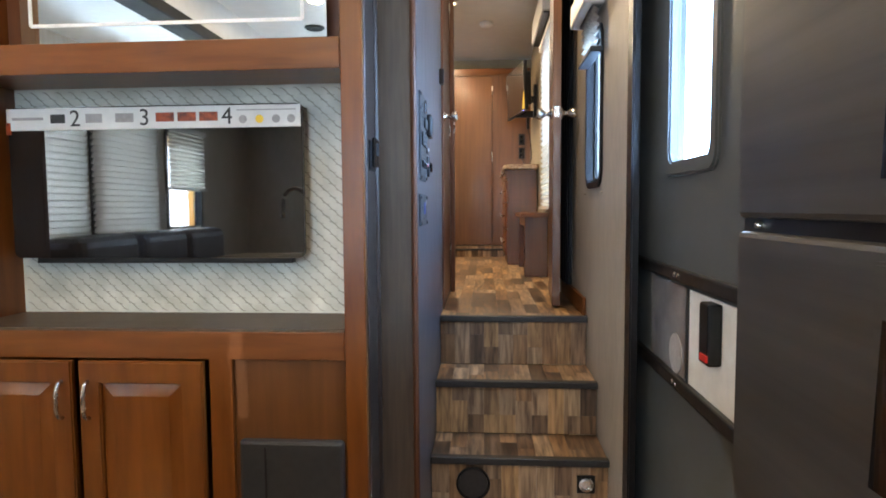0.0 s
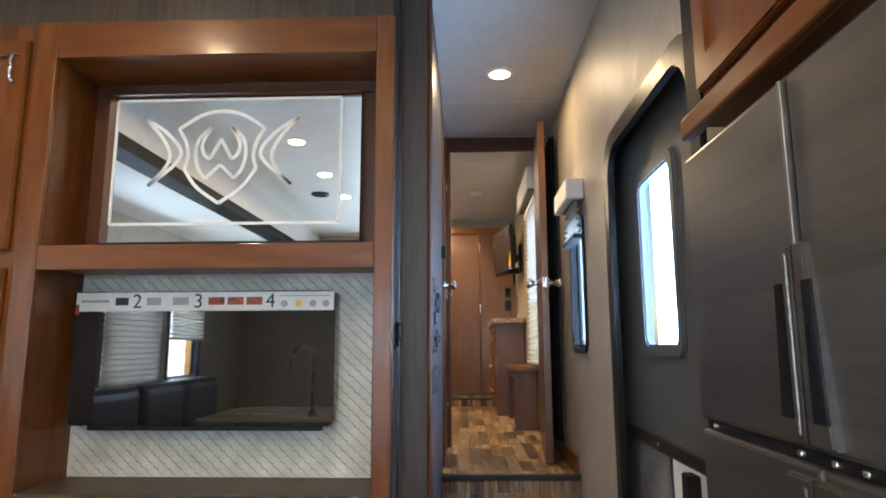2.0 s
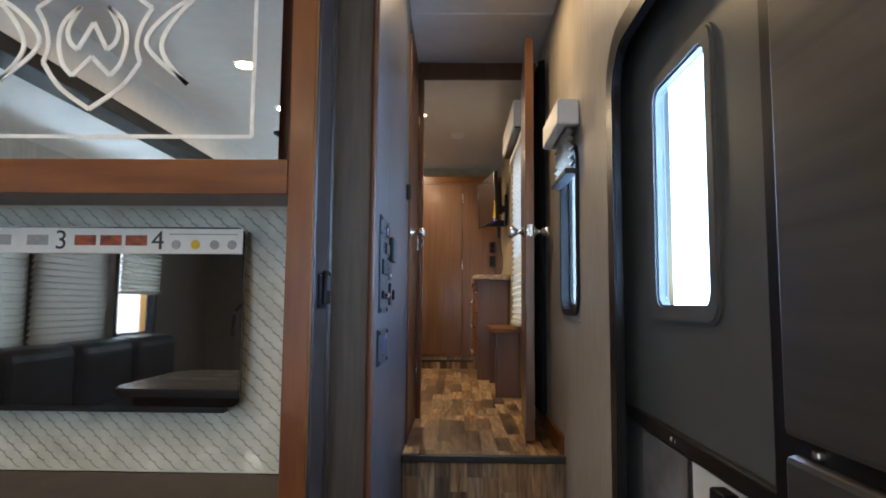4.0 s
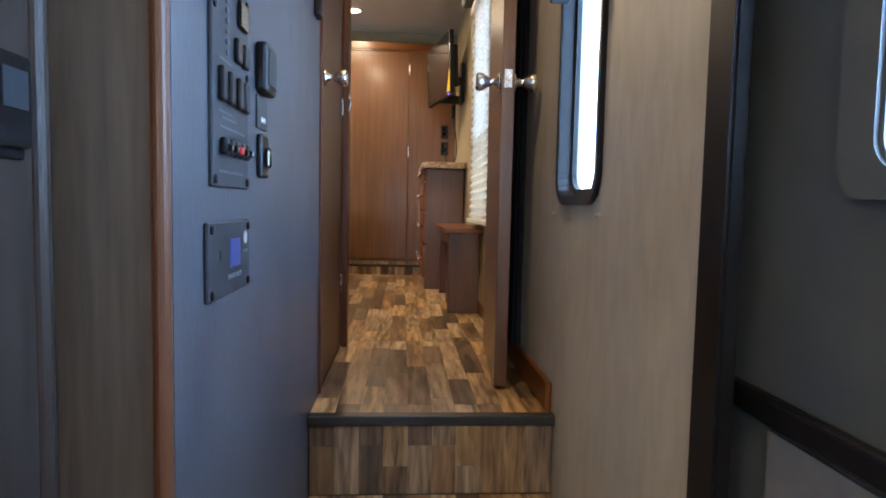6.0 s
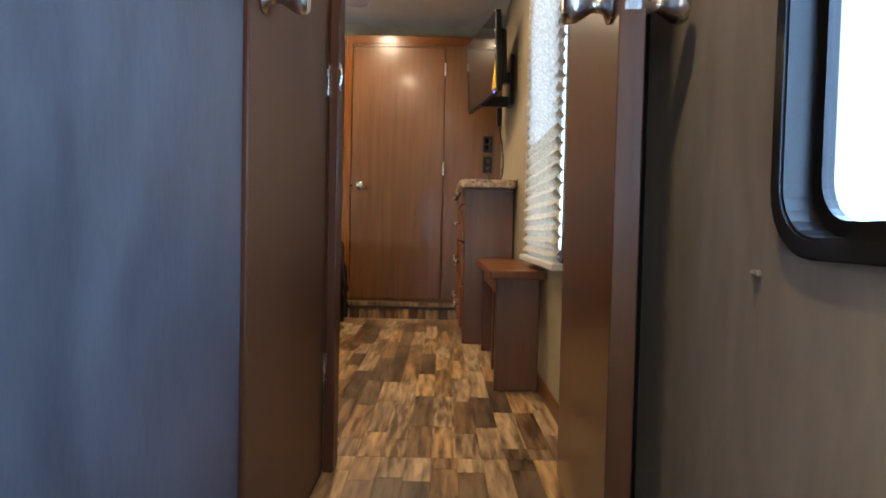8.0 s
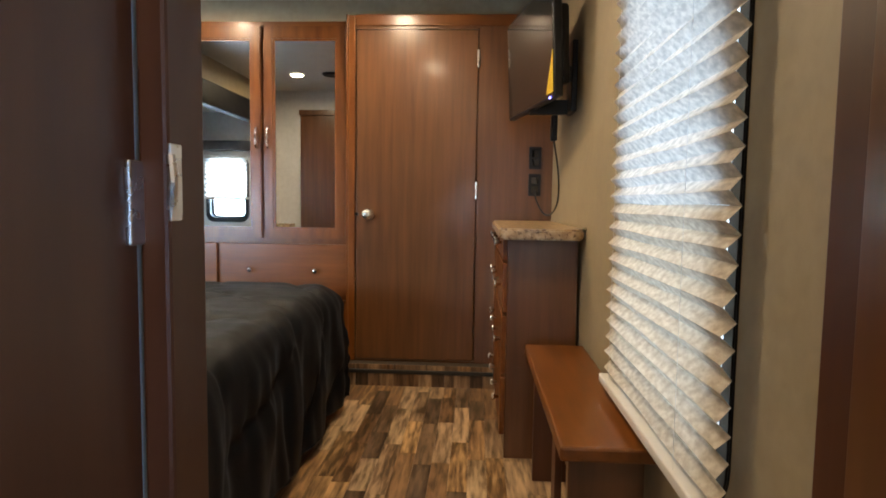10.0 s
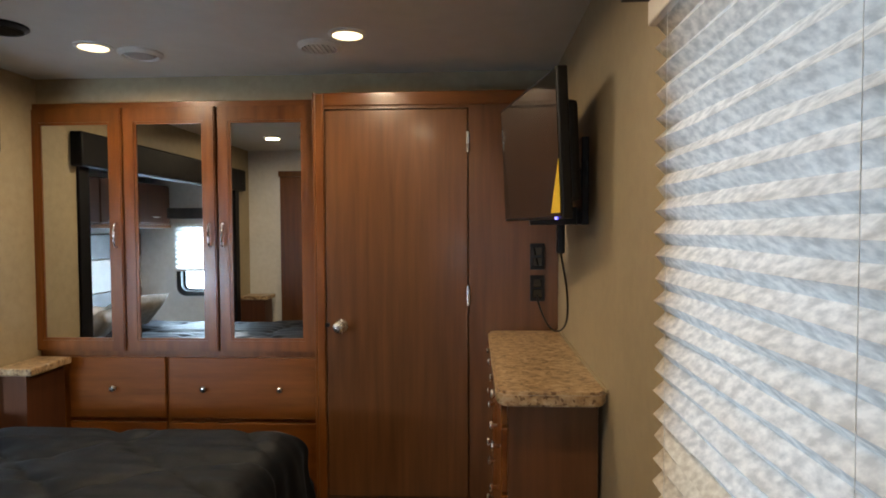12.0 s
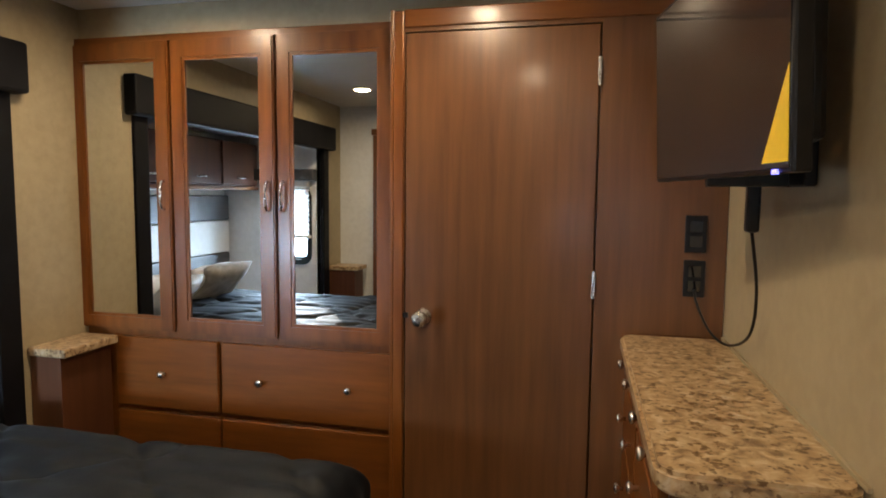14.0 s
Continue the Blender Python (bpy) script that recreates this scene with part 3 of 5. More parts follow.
sm = pleated("small_pleated_shade", "x", RW, -1, 2.735, 3.045, 1.83, 1.99, 0.028, 0.012, NIGHTSHADE, label="raised brown pleated shade on the hall window", side=0.03, rail=False)
part("valance", B(RW - 0.085, RW - 0.002, 2.70, 3.085, 1.99, 2.09, bev=0.008), PADWHITE, sm, "cream upholstered shade valance")
pleated("slide_pleated_shade", "y", 4.28, 1, -2.26, -1.86, 1.67, 2.05, 0.04, 0.012, DAYSHADE, label="half-lowered cream pleated shade by the bed", side=0.035)
vl = thing("slide_shade_valance", (-2.06, 4.31, 2.10), "grey padded valance over the bedside window", "valance")
part("board", B(-2.33, -1.80, 4.285, 4.37, 2.10, 2.19, bev=0.008), PADGREY, vl)


def blinds(at_y0, at_y1, z0, z1):
    bl = thing("window_blind", (-2.66, (at_y0 + at_y1) / 2, z0), "lowered cream slatted blind on the living window", "blind", "living window blinds")
    z, i = z0 + 0.02, 0
    while z < z1 - 0.02:
        bm = B(-0.003, 0.003, at_y0, at_y1, -0.0275, 0.0275)
        bmesh.ops.transform(bm, matrix=Matrix.Translation((-2.66, 0, z)) @ Matrix.Rotation(radians(28), 4, "Y"), verts=bm.verts)
        part("slat", bm, BLINDS, bl)
        z += 0.046
    part("head_rail", B(-2.70, -2.62, at_y0 - 0.01, at_y1 + 0.01, z1 - 0.02, z1 + 0.03, bev=0.004), WHITE, bl)
    return bl


blinds(-0.40, 0.30, 0.94, 1.94)
blinds(-1.36, -0.47, 0.94, 1.94)
pleated("rear_pleated_shade", "x", -2.72, 1, -2.30, -1.60, 1.40, 1.93, 0.04, 0.012, NIGHTSHADE, label="half-lowered brown pleated shade", side=0.04)

# ---- entertainment cabinet ----


def raised_door(parent, name, x0, x1, y, z0, z1, hx):
    """Raised-panel door with its face at y."""
    d = part(name, ring("y", y - 0.020, y, [(x0, z0), (x1, z0), (x1, z1), (x0, z1)], [(x0 + 0.06, z0 + 0.06), (x1 - 0.06, z0 + 0.06), (x1 - 0.06, z1 - 0.06), (x0 + 0.06, z1 - 0.06)], bev=0.004), WOOD, parent)
    bm, rows = bmesh.new(), []
    for g, dy in ((0.058, -0.006), (0.062, -0.009), (0.095, -0.017), (0.10, -0.017)):
        rows.append([bm.verts.new((a, y + dy, b)) for a, b in ((x0 + g, z0 + g), (x1 - g, z0 + g), (x1 - g, z1 - g), (x0 + g, z1 - g))])
    for A, C in zip(rows, rows[1:]):
        for i in range(4):
            bm.faces.new([A[i], A[(i + 1) % 4], C[(i + 1) % 4], C[i]])
    bm.faces.new(rows[-1])
    bmesh.ops.recalc_face_normals(bm, faces=bm.faces)
    part("panel", bm, WOOD, d)
    pull(d, hx, y - 0.020, z1 - 0.105, (0, -1, 0))
    return d


def pull(parent, x, y, z, d=(0, -1, 0), level=False, h=0.05):
    """Bow pull of bright nickel."""
    d = Vector(d)
    up = Vector((0, 0, 1)) if not level else Vector((0, 0, 1)).cross(d)
    c = Vector((x, y, z))
    pts = [c + up * (h * math.cos(math.pi * k / 10)) + d * (0.024 * math.sin(math.pi * k / 10) ** 0.6) for k in range(11)]
    return part("handle", tube(pts, 0.0055, 8), CHROME, parent, "bright nickel pull handle", smooth=True)


def mini_knob(parent, at, d):
    return part("knob", lathe([(0.006, 0), (0.006, 0.012), (0.014, 0.018), (0.015, 0.024), (0.009, 0.028)], at, d, 12), CHROME, parent, "small nickel knob", smooth=True)


CY = 1.78


def tv_cabinet():
    c = thing("entertainment_cabinet", (-1.0, CY, 0), "cherry wood wall cabinet with niches, doors and furnace grille", "cabinet")
    part("stile", B(-0.155, -0.098, CY, CY + 0.022, 0, 2.395, bev=0.003), WOOD, c)
    part("stile", B(-1.305, -1.232, CY, CY + 0.022, 0, 2.395, bev=0.003), WOOD, c)
    part("stile", B(-0.525, -0.462, CY + 0.001, CY + 0.022, 0, 0.80, bev=0.002), WOOD, c)
    for z0, z1 in ((2.27, 2.394), (1.553, 1.632), (0.795, 0.870), (0.0, 0.10)):
        part("rail", B(-1.231, -0.156, CY + 0.001, CY + 0.022, z0, z1, bev=0.002), WOODX, c)
    # carcass
    part("side", B(-0.156, -0.136, CY + 0.022, 2.30, 0, 2.39), WOOD, c)
    part("side", B(-1.26, -1.232, CY + 0.022, 2.30, 0, 2.39), WOOD, c)
    part("shelf", B(-1.232, -0.156, CY + 0.022, 2.06, 1.565, 1.625), WOODX, c)
    part("shelf", B(-1.232, -0.156, CY + 0.022, 2.06, 0.80, 0.868), WOODX, c)
    part("top", B(-1.232, -0.156, CY + 0.022, 2.06, 2.275, 2.39), WOODX, c)
    part("upper_back", B(-1.232, -0.156, 2.02, 2.035, 1.625, 2.275), DARKWOOD, c)
    part("ledge", B(-1.232, -0.156, CY + 0.003, 2.02, 0.868, 0.878, bev=0.002), COLUMN, c, "grey-brown niche ledge")
    part("right_panel", B(-0.462, -0.156, CY + 0.014, CY + 0.024, 0.10, 0.795), VENEER, c, "flat lower veneer panel")
    raised_door(c, "door", -1.225, -0.897, CY - 0.002, 0.12, 0.792, -0.925)
    raised_door(c, "door", -0.877, -0.533, CY - 0.002, 0.12, 0.792, -0.85)
    part("light_bead", tube([(-1.2, 2.015, 2.235), (-0.2, 2.015, 2.235)], 0.006), NAVY, c)
    return c


tv_cabinet()
n2 = thing("pantry_cabinet", (-1.7, CY, 0), "tall cherry wood cabinet beside the entertainment niche", "cabinet")
part("body", B(-2.70, -1.306, CY + 0.01, 2.30, 0, 2.394), WOOD, n2)
raised_door(n2, "door", -1.70, -1.325, CY + 0.008, 1.62, 2.33, -1.36)
raised_door(n2, "door", -1.70, -1.325, CY + 0.008, 0.12, 1.56, -1.36)
raised_door(n2, "door", -2.10, -1.72, CY + 0.008, 1.62, 2.33, -2.06)
raised_door(n2, "door", -2.10, -1.72, CY + 0.008, 0.12, 1.56, -2.06)

# niche wallpaper with raised wavy ribs
wp = thing("wall_niche_paper", (-0.7, 2.03, 0.88), "silver textured wallpaper with slanting leaf-like ribs", "wall", kind="structure")
part("sheet", B(-1.231, -0.157, 2.03, 2.036, 0.878, 1.566), WALLPAPER, wp)
bm = bmesh.new()
rng = random.Random(4)
for r in range(35):
    z = 0.885 + r * 0.0190
    for k in range(26):
        x = -1.222 + k * 0.0412 + (0.02 if r % 2 else 0)
        if x > -0.20:
            continue
        vs = []
        for u, w in ((0, 0.0006), (0.2, 0.0016), (0.4, 0.0024), (0.6, 0.0024), (0.8, 0.0016), (1, 0.0006)):
            px, pz = x + 0.044 * u, z + 0.024 * (1 - u) + 0.0045 * math.sin(u * 6.28) + rng.uniform(-0.001, 0.001)
            vs.append((px, pz, w))
        top = [bm.verts.new((a, 2.0285, b + w)) for a, b, w in vs]
        bot = [bm.verts.new((a, 2.0285, b - w)) for a, b, w in vs]
        for i in range(5):
            bm.faces.new([top[i], top[i + 1], bot[i + 1], bot[i]])
tagged(part("ribs", bm, RIBINK, wp), kind="stuff")


def fireplace():
    f = thing("wall_television", (-0.76, 1.967, 1.05), "black glossy wall screen with white advertising strip", "television")
    part("casing", B(-1.19, -0.335, 1.985, 2.027, 1.075, 1.48, bev=0.006), BLACK, f)
    part("glass_front", slab("y", 1.967, 1.985, rounded(-1.208, -0.312, 1.052, 1.50, 0.022), bev=0.003), BLACKGLOSS, f, "black reflective glass front")
    part("bottom_bar", B(-1.14, -0.35, 1.972, 2.0, 1.036, 1.052, bev=0.003), BLACK, f)
    st = part("label_strip", B(-1.207, -0.316, 1.9635, 1.9655, 1.432, 1.496), PAPER, f, "white paper strip with numerals and pictures")
    X = lambda q: -1.207 + 0.891 * q
    for ch, q in (("2", 0.24), ("3", 0.478), ("4", 0.757)):
        text_part(ch, 0.068, Matrix.Translation((X(q), 1.9627, 1.463)) @ Matrix.Rotation(radians(90), 4, "X"), INK, st)
    for q, m, w in ((0.18, INK, 0.045), (0.305, GREYINK, 0.05), (0.41, GREYINK, 0.055), (0.548, REDINK, 0.055), (0.622, REDINK, 0.055), (0.695, REDINK, 0.055)):
        part("picture", B(X(q) - w / 2, X(q) + w / 2, 1.9622, 1.9634, 1.452, 1.478), m, st)
    for q, m in ((0.81, GREYINK), (0.865, YELLOW), (0.92, GREYINK), (0.97, GREYINK)):
        part("roundel", lathe([(0.012, 0), (0.012, 0.0012)], (X(q), 1.9634, 1.455), (0, -1, 0), 14), m, st)
    part("text_bar", B(X(0.79), X(0.985), 1.9624, 1.9634, 1.480, 1.483), GREYINK, st)
    part("text_bar", B(X(0.02), X(0.13), 1.9624, 1.9634, 1.462, 1.470), GREYINK, st)
    part("corner_tag", B(-1.209, -1.195, 1.963, 1.966, 1.42, 1.455), REDINK, st)
    return f


fireplace()


def ribbon(pts, w, y):
    """Flat cut line of width w along (x, z) points, closed by its own ends."""
    bm = bmesh.new()
    P = [Vector((a, b)) for a, b in pts]
    rows = []
    for i, p in enumerate(P):
        d = (P[min(i + 1, len(P) - 1)] - P[max(i - 1, 0)])
        d = d.normalized() if d.length else Vector((1, 0))
        nrm = Vector((-d.y, d.x)) * w / 2
        rows.append([bm.verts.new((q.x, yy, q.y)) for q, yy in ((p + nrm, y), (p - nrm, y), (p - nrm, y - 0.0012), (p + nrm, y - 0.0012))])
    for A, C in zip(rows, rows[1:]):
        for k in range(4):
            bm.faces.new([A[k], A[(k + 1) % 4], C[(k + 1) % 4], C[k]])
    bmesh.ops.recalc_face_normals(bm, faces=bm.faces)
    return bm


def etched_mirror():
    my = 1.967
    m = thing("niche_mirror", (-0.7, my, 1.67), "mirror with frosted shield emblem in the upper niche", "mirror")
    part("glass", B(-1.15, -0.235, my, my + 0.006, 1.672, 2.215), MIRROR, m)
    part("edge_strip", B(-1.16, -0.228, my - 0.001, my + 0.05, 1.632, 1.670), BLACK, m)
    y = my - 0.0005
    for a, b in (((-1.118, 2.19), (-0.305, 2.19)), ((-1.118, 1.735), (-0.305, 1.735)), ((-1.118, 1.735), (-1.118, 2.19)), ((-0.305, 1.735), (-0.305, 2.19))):
        part("etched_line", ribbon([a, b], 0.010, y), ETCH, m)
    cx, cz, k = -0.734, 1.9655, 0.00092

    def em(pts, w=0.012):
        """Smooth etched stroke through a few points."""
        P = [Vector((a, b)) for a, b in pts]
        out = []
        for i in range(len(P) - 1):
            a0, b0, c0, d0 = P[max(i - 1, 0)], P[i], P[i + 1], P[min(i + 2, len(P) - 1)]
            for q in range(6):
                u_ = q / 6
                out.append(0.5 * ((2 * b0) + (c0 - a0) * u_ + (2 * a0 - 5 * b0 + 4 * c0 - d0) * u_ * u_ + (3 * b0 - a0 - 3 * c0 + d0) * u_ ** 3))
        out.append(P[-1])
        part("etched_line", ribbon([(cx + k * p.x, cz + k * p.y) for p in out], w, y - 0.0003), ETCH, m)

    for sd_ in (1, -1):
        em([(sd_ * 168, 125), (sd_ * 138, 70), (sd_ * 128, 12), (sd_ * 140, -36)])
        em([(sd_ * 140, -36), (sd_ * 88, -108), (0, -172)])
        em([(sd_ * 40, 130), (sd_ * 85, 85), (sd_ * 98, 25), (sd_ * 84, -38), (sd_ * 55, -74)])
        em([(sd_ * 55, -74), (0, -20)])
        em([(sd_ * 40, 130), (sd_ * 72, 68), (sd_ * 66, 24), (sd_ * 42, 2)])
        em([(sd_ * 42, 2), (0, 82)])
        em([(sd_ * 300, 166), (sd_ * 222, 116), (sd_ * 158, 42), (sd_ * 176, -14), (sd_ * 278, -100)])
        em([(sd_ * 300, 166), (sd_ * 238, 98), (sd_ * 200, 26), (sd_ * 216, -32), (sd_ * 278, -100)])
    em([(-168, 125), (-85, 178), (0, 196), (85, 178), (168, 125)])
    return m


etched_mirror()

g = thing("furnace_grille", (-0.30, CY, 0.1), "dark plastic wall heater cover with slotted lower vent", "vent")
part("cover", B(-0.442, -0.160, CY - 0.018, CY + 0.012, 0.14, 0.582, bev=0.010), NAVY, g)
part("seam", B(-0.372, -0.366, CY - 0.0195, CY - 0.017, 0.40, 0.565), BLACK, g)
for i in range(9):
    part("slat", B(-0.415, -0.185, CY - 0.024, CY - 0.016, 0.33 - i * 0.014, 0.336 - i * 0.014, bev=0.001), NAVY, g)
rc = thing("wall_remote", (-0.12, 2.01, 1.33), "black remote control in a wall bracket", "remote")
part("bracket", B(-0.112, -0.106, 1.938, 2.022, 1.30, 1.385, bev=0.003), BLACK, rc)
part("body", B(-0.107, -0.096, 1.962, 2.020, 1.31, 1.395, bev=0.005), BLACKGLOSS, rc)
part("display", B(-0.0962, -0.0952, 1.974, 2.010, 1.345, 1.38), NAVY, rc)


# the whole cabinet wall is set a little deeper and larger about this corner of the room
PIVOT, GROW = Vector((0.17, 0.03, 1.25)), 1.036
for nm in ("entertainment_cabinet", "pantry_cabinet", "wall_niche_paper", "wall_television", "niche_mirror", "furnace_grille"):
    ob = bpy.data.objects[nm]
    ob.location = PIVOT + (ob.location - PIVOT) * GROW
    ob.scale = (GROW, GROW, GROW)


# ---- hall wall controls ----
def control_panel():
    c = thing("control_panel", (0, 2.31, 1.28), "black systems panel with rocker switches and indicators", "control panel")
    part("plate", B(0.0, 0.006, 2.222, 2.402, 1.285, 1.575, bev=0.002), NAVY, c)
    for i, y in enumerate((2.25, 2.278, 2.306, 2.334, 2.362)):
        part("switch", B(0.006, 0.016, y, y + 0.020, 1.328, 1.352, bev=0.004), BLACK, c)
        part("toggle", B(0.014, 0.022, y + 0.005, y + 0.015, 1.333, 1.343, bev=0.002), REDPL if i == 2 else BLACKGLOSS, c)
    for y in (2.245, 2.285, 2.33, 2.365):
        part("switch", B(0.006, 0.014, y, y + 0.022, 1.40, 1.445, bev=0.003), BLACK, c)
    for y in (2.32, 2.36):
        part("switch", B(0.006, 0.014, y, y + 0.024, 1.465, 1.50, bev=0.003), BLACK, c)
    part("rocker", B(0.006, 0.012, 2.34, 2.385, 1.52, 1.56, bev=0.003), BLACKGLOSS, c)
    for k in range(6):
        part("indicator", lathe([(0.004, 0), (0.004, 0.003)], (0.006, 2.285, 1.47 + k * 0.014), (1, 0, 0), 8), CAPTION, c)
    for y, z in ((2.232, 1.295), (2.392, 1.295), (2.232, 1.52), (2.392, 1.455), (2.232, 1.565), (2.392, 1.565)):
        part("screw", lathe([(0.006, 0), (0.006, 0.003), (0.002, 0.004)], (0.006, y, z), (1, 0, 0), 10), BLACK, c)
    for z, a, b in ((1.305, 2.25, 2.37), (1.385, 2.245, 2.31), (1.378, 2.26, 2.33), (1.455, 2.25, 2.31), (1.365, 2.25, 2.38)):
        part("caption_bar", B(0.006, 0.0066, a, b, z, z + 0.003), CAPTION, c)
    h = thing("thermostat_panel", (0, 2.30, 1.13), "dark control plate with small blue lit screen", "control panel")
    part("plate", B(0.0, 0.007, 2.200, 2.405, 1.133, 1.238, bev=0.003), NAVY, h)
    part("screen", B(0.007, 0.0085, 2.295, 2.345, 1.172, 1.212), SCREEN, h, "lit blue display")
    part("badge", lathe([(0.010, 0), (0.010, 0.001)], (0.007, 2.378, 1.211), (1, 0, 0), 16), GREYINK, h)
    for k in range(4):
        part("button", B(0.007, 0.009, 2.285 + k * 0.018, 2.297 + k * 0.018, 1.156, 1.162), CAPTION, h)
    part("slot", B(0.007, 0.0078, 2.248, 2.254, 1.185, 1.2), BLACK, h)
    part("caption_bar", B(0.007, 0.0076, 2.362, 2.395, 1.188, 1.192), CAPTION, h)
    for y, z in ((2.212, 1.143), (2.393, 1.143), (2.212, 1.228), (2.393, 1.228)):
        part("screw", lathe([(0.006, 0), (0.006, 0.003), (0.002, 0.004)], (0.007, y, z), (1, 0, 0), 10), BLACK, h)
    s = thing("wall_thermostat", (0, 2.52, 1.45), "black wall thermostat with pale face", "thermostat")
    part("base", B(0, 0.020, 2.47, 2.55, 1.452, 1.535, bev=0.006), BLACK, s)
    part("face", B(0.020, 0.022, 2.482, 2.54, 1.465, 1.525, bev=0.001), NAVY, s)
    w = thing("small_display_plate", (0, 2.51, 1.40), "small dark plate with two pale indicators", "switch plate")
    part("plate", B(0, 0.004, 2.475, 2.545, 1.392, 1.448, bev=0.001), NAVY, w)
    for y in (2.502, 2.52):
        part("light", lathe([(0.005, 0), (0.005, 0.002)], (0.004, y, 1.408), (1, 0, 0), 8), PAPER, w)
    r = thing("rocker_switch", (0, 2.52, 1.31), "black two-way rocker switch plate", "switch")
    part("plate", B(0, 0.010, 2.478, 2.535, 1.308, 1.382, bev=0.004), BLACK, r)
    part("toggle", B(0.010, 0.018, 2.494, 2.522, 1.325, 1.36, bev=0.005), BLACKGLOSS, r)
    k = thing("door_catch", (0, 3.15, 1.78), "small black door catch on the hall wall", "catch")
    part("body", B(0, 0.022, 3.125, 3.175, 1.775, 1.845, bev=0.006), BLACK, k)


control_panel()


for yy in (2.735, 3.14):
    hc = thing("shade_clip", (RW, yy, 1.24), "small clear shade hold-down clip on the wall", "clip", "shade clips")
    part("base", B(RW - 0.006, RW, yy - 0.009, yy + 0.009, 1.249, 1.257, bev=0.002), TAUPE, hc)
    part("peg", lathe([(0.002, 0), (0.002, 0.004), (0.003, 0.005)], (RW - 0.006, yy, 1.253), (-1, 0, 0), 8), TAUPE, hc)


def bath_door():
    d = thing("bathroom_door", (0, 3.56, FZ), "closed dark brown bathroom door with nickel knob", "door")
    part("door_leaf", B(-0.03, 0.004, 3.285, 3.880, FZ + 0.01, FZ + 1.92, bev=0.002), DARKWOOD, d)
    knob("knob", (0.004, 3.335, 1.652), (1, 0, 0), d)
    for z in (1.65, 0.95, 2.35):
        part("hinge", B(0.003, 0.009, 3.862, 3.884, z - 0.035, z + 0.035, bev=0.002), CHROME, d)
    h = thing("strike_plate", (0.03, 3.96, 1.62), "nickel strike plate in the door jamb", "strike plate")
    part("plate", B(0.0285, 0.0315, 3.884, 3.904, 1.635, 1.70, bev=0.001), CHROME, h)
    part("lip", tube([(0.031, 3.885, 1.645), (0.035, 3.881, 1.667), (0.031, 3.885, 1.69)], 0.004), CHROME, h)
    return d


bath_door()


def bedroom_door():
    d = thing("bedroom_door", (0.58, 3.3, FZ), "open brown bedroom door standing along the wall", "door")
    part("door_leaf", B(0.548, 0.588, 3.305, 3.880, FZ + 0.012, FZ + 1.915, bev=0.002), VENEER, d)
    knob("knob", (0.548, 3.365, 1.662), (-1, 0, 0), d, 1.1)
    knob("knob", (0.588, 3.365, 1.662), (1, 0, 0), d, 1.1)
    d.rotation_euler = (0, 0, -radians(4.0))
    part("latch_plate", B(0.556, 0.580, 3.3035, 3.306, 1.635, 1.69), CHROME, d)
    part("latch", lathe([(0.008, 0), (0.007, 0.008)], (0.568, 3.304, 1.662), (0, -1, 0), 10), CHROME, d)
    return d


bedroom_door()

# vent and outlet in the lowest riser
v = thing("floor_vent_hole", (0.17, 2.53, 0.06), "round black air duct opening in the bottom riser", "vent")
part("rim", lathe([(0.066, 0), (0.066, 0.006), (0.058, 0.008), (0.056, 0.001)], (0.165, 2.531, 0.125), (0, -1, 0), 24), BLACK, v)
part("bore", lathe([(0.056, 0.0), (0.056, 0.003)], (0.165, 2.531, 0.125), (0, -1, 0), 24), RUBBER, v)
o = thing("vacuum_outlet", (0.595, 2.53, 0.1), "square steel and black outlet in the bottom riser", "outlet")
part("plate", B(0.562, 0.630, 2.522, 2.531, 0.10, 0.168, bev=0.002), BLACK, o)
part("collar", lathe([(0.028, 0), (0.028, 0.006), (0.018, 0.008), (0.017, 0.002)], (0.596, 2.523, 0.134), (0, -1, 0), 18), CHROME, o)

# ---- refrigerator ----


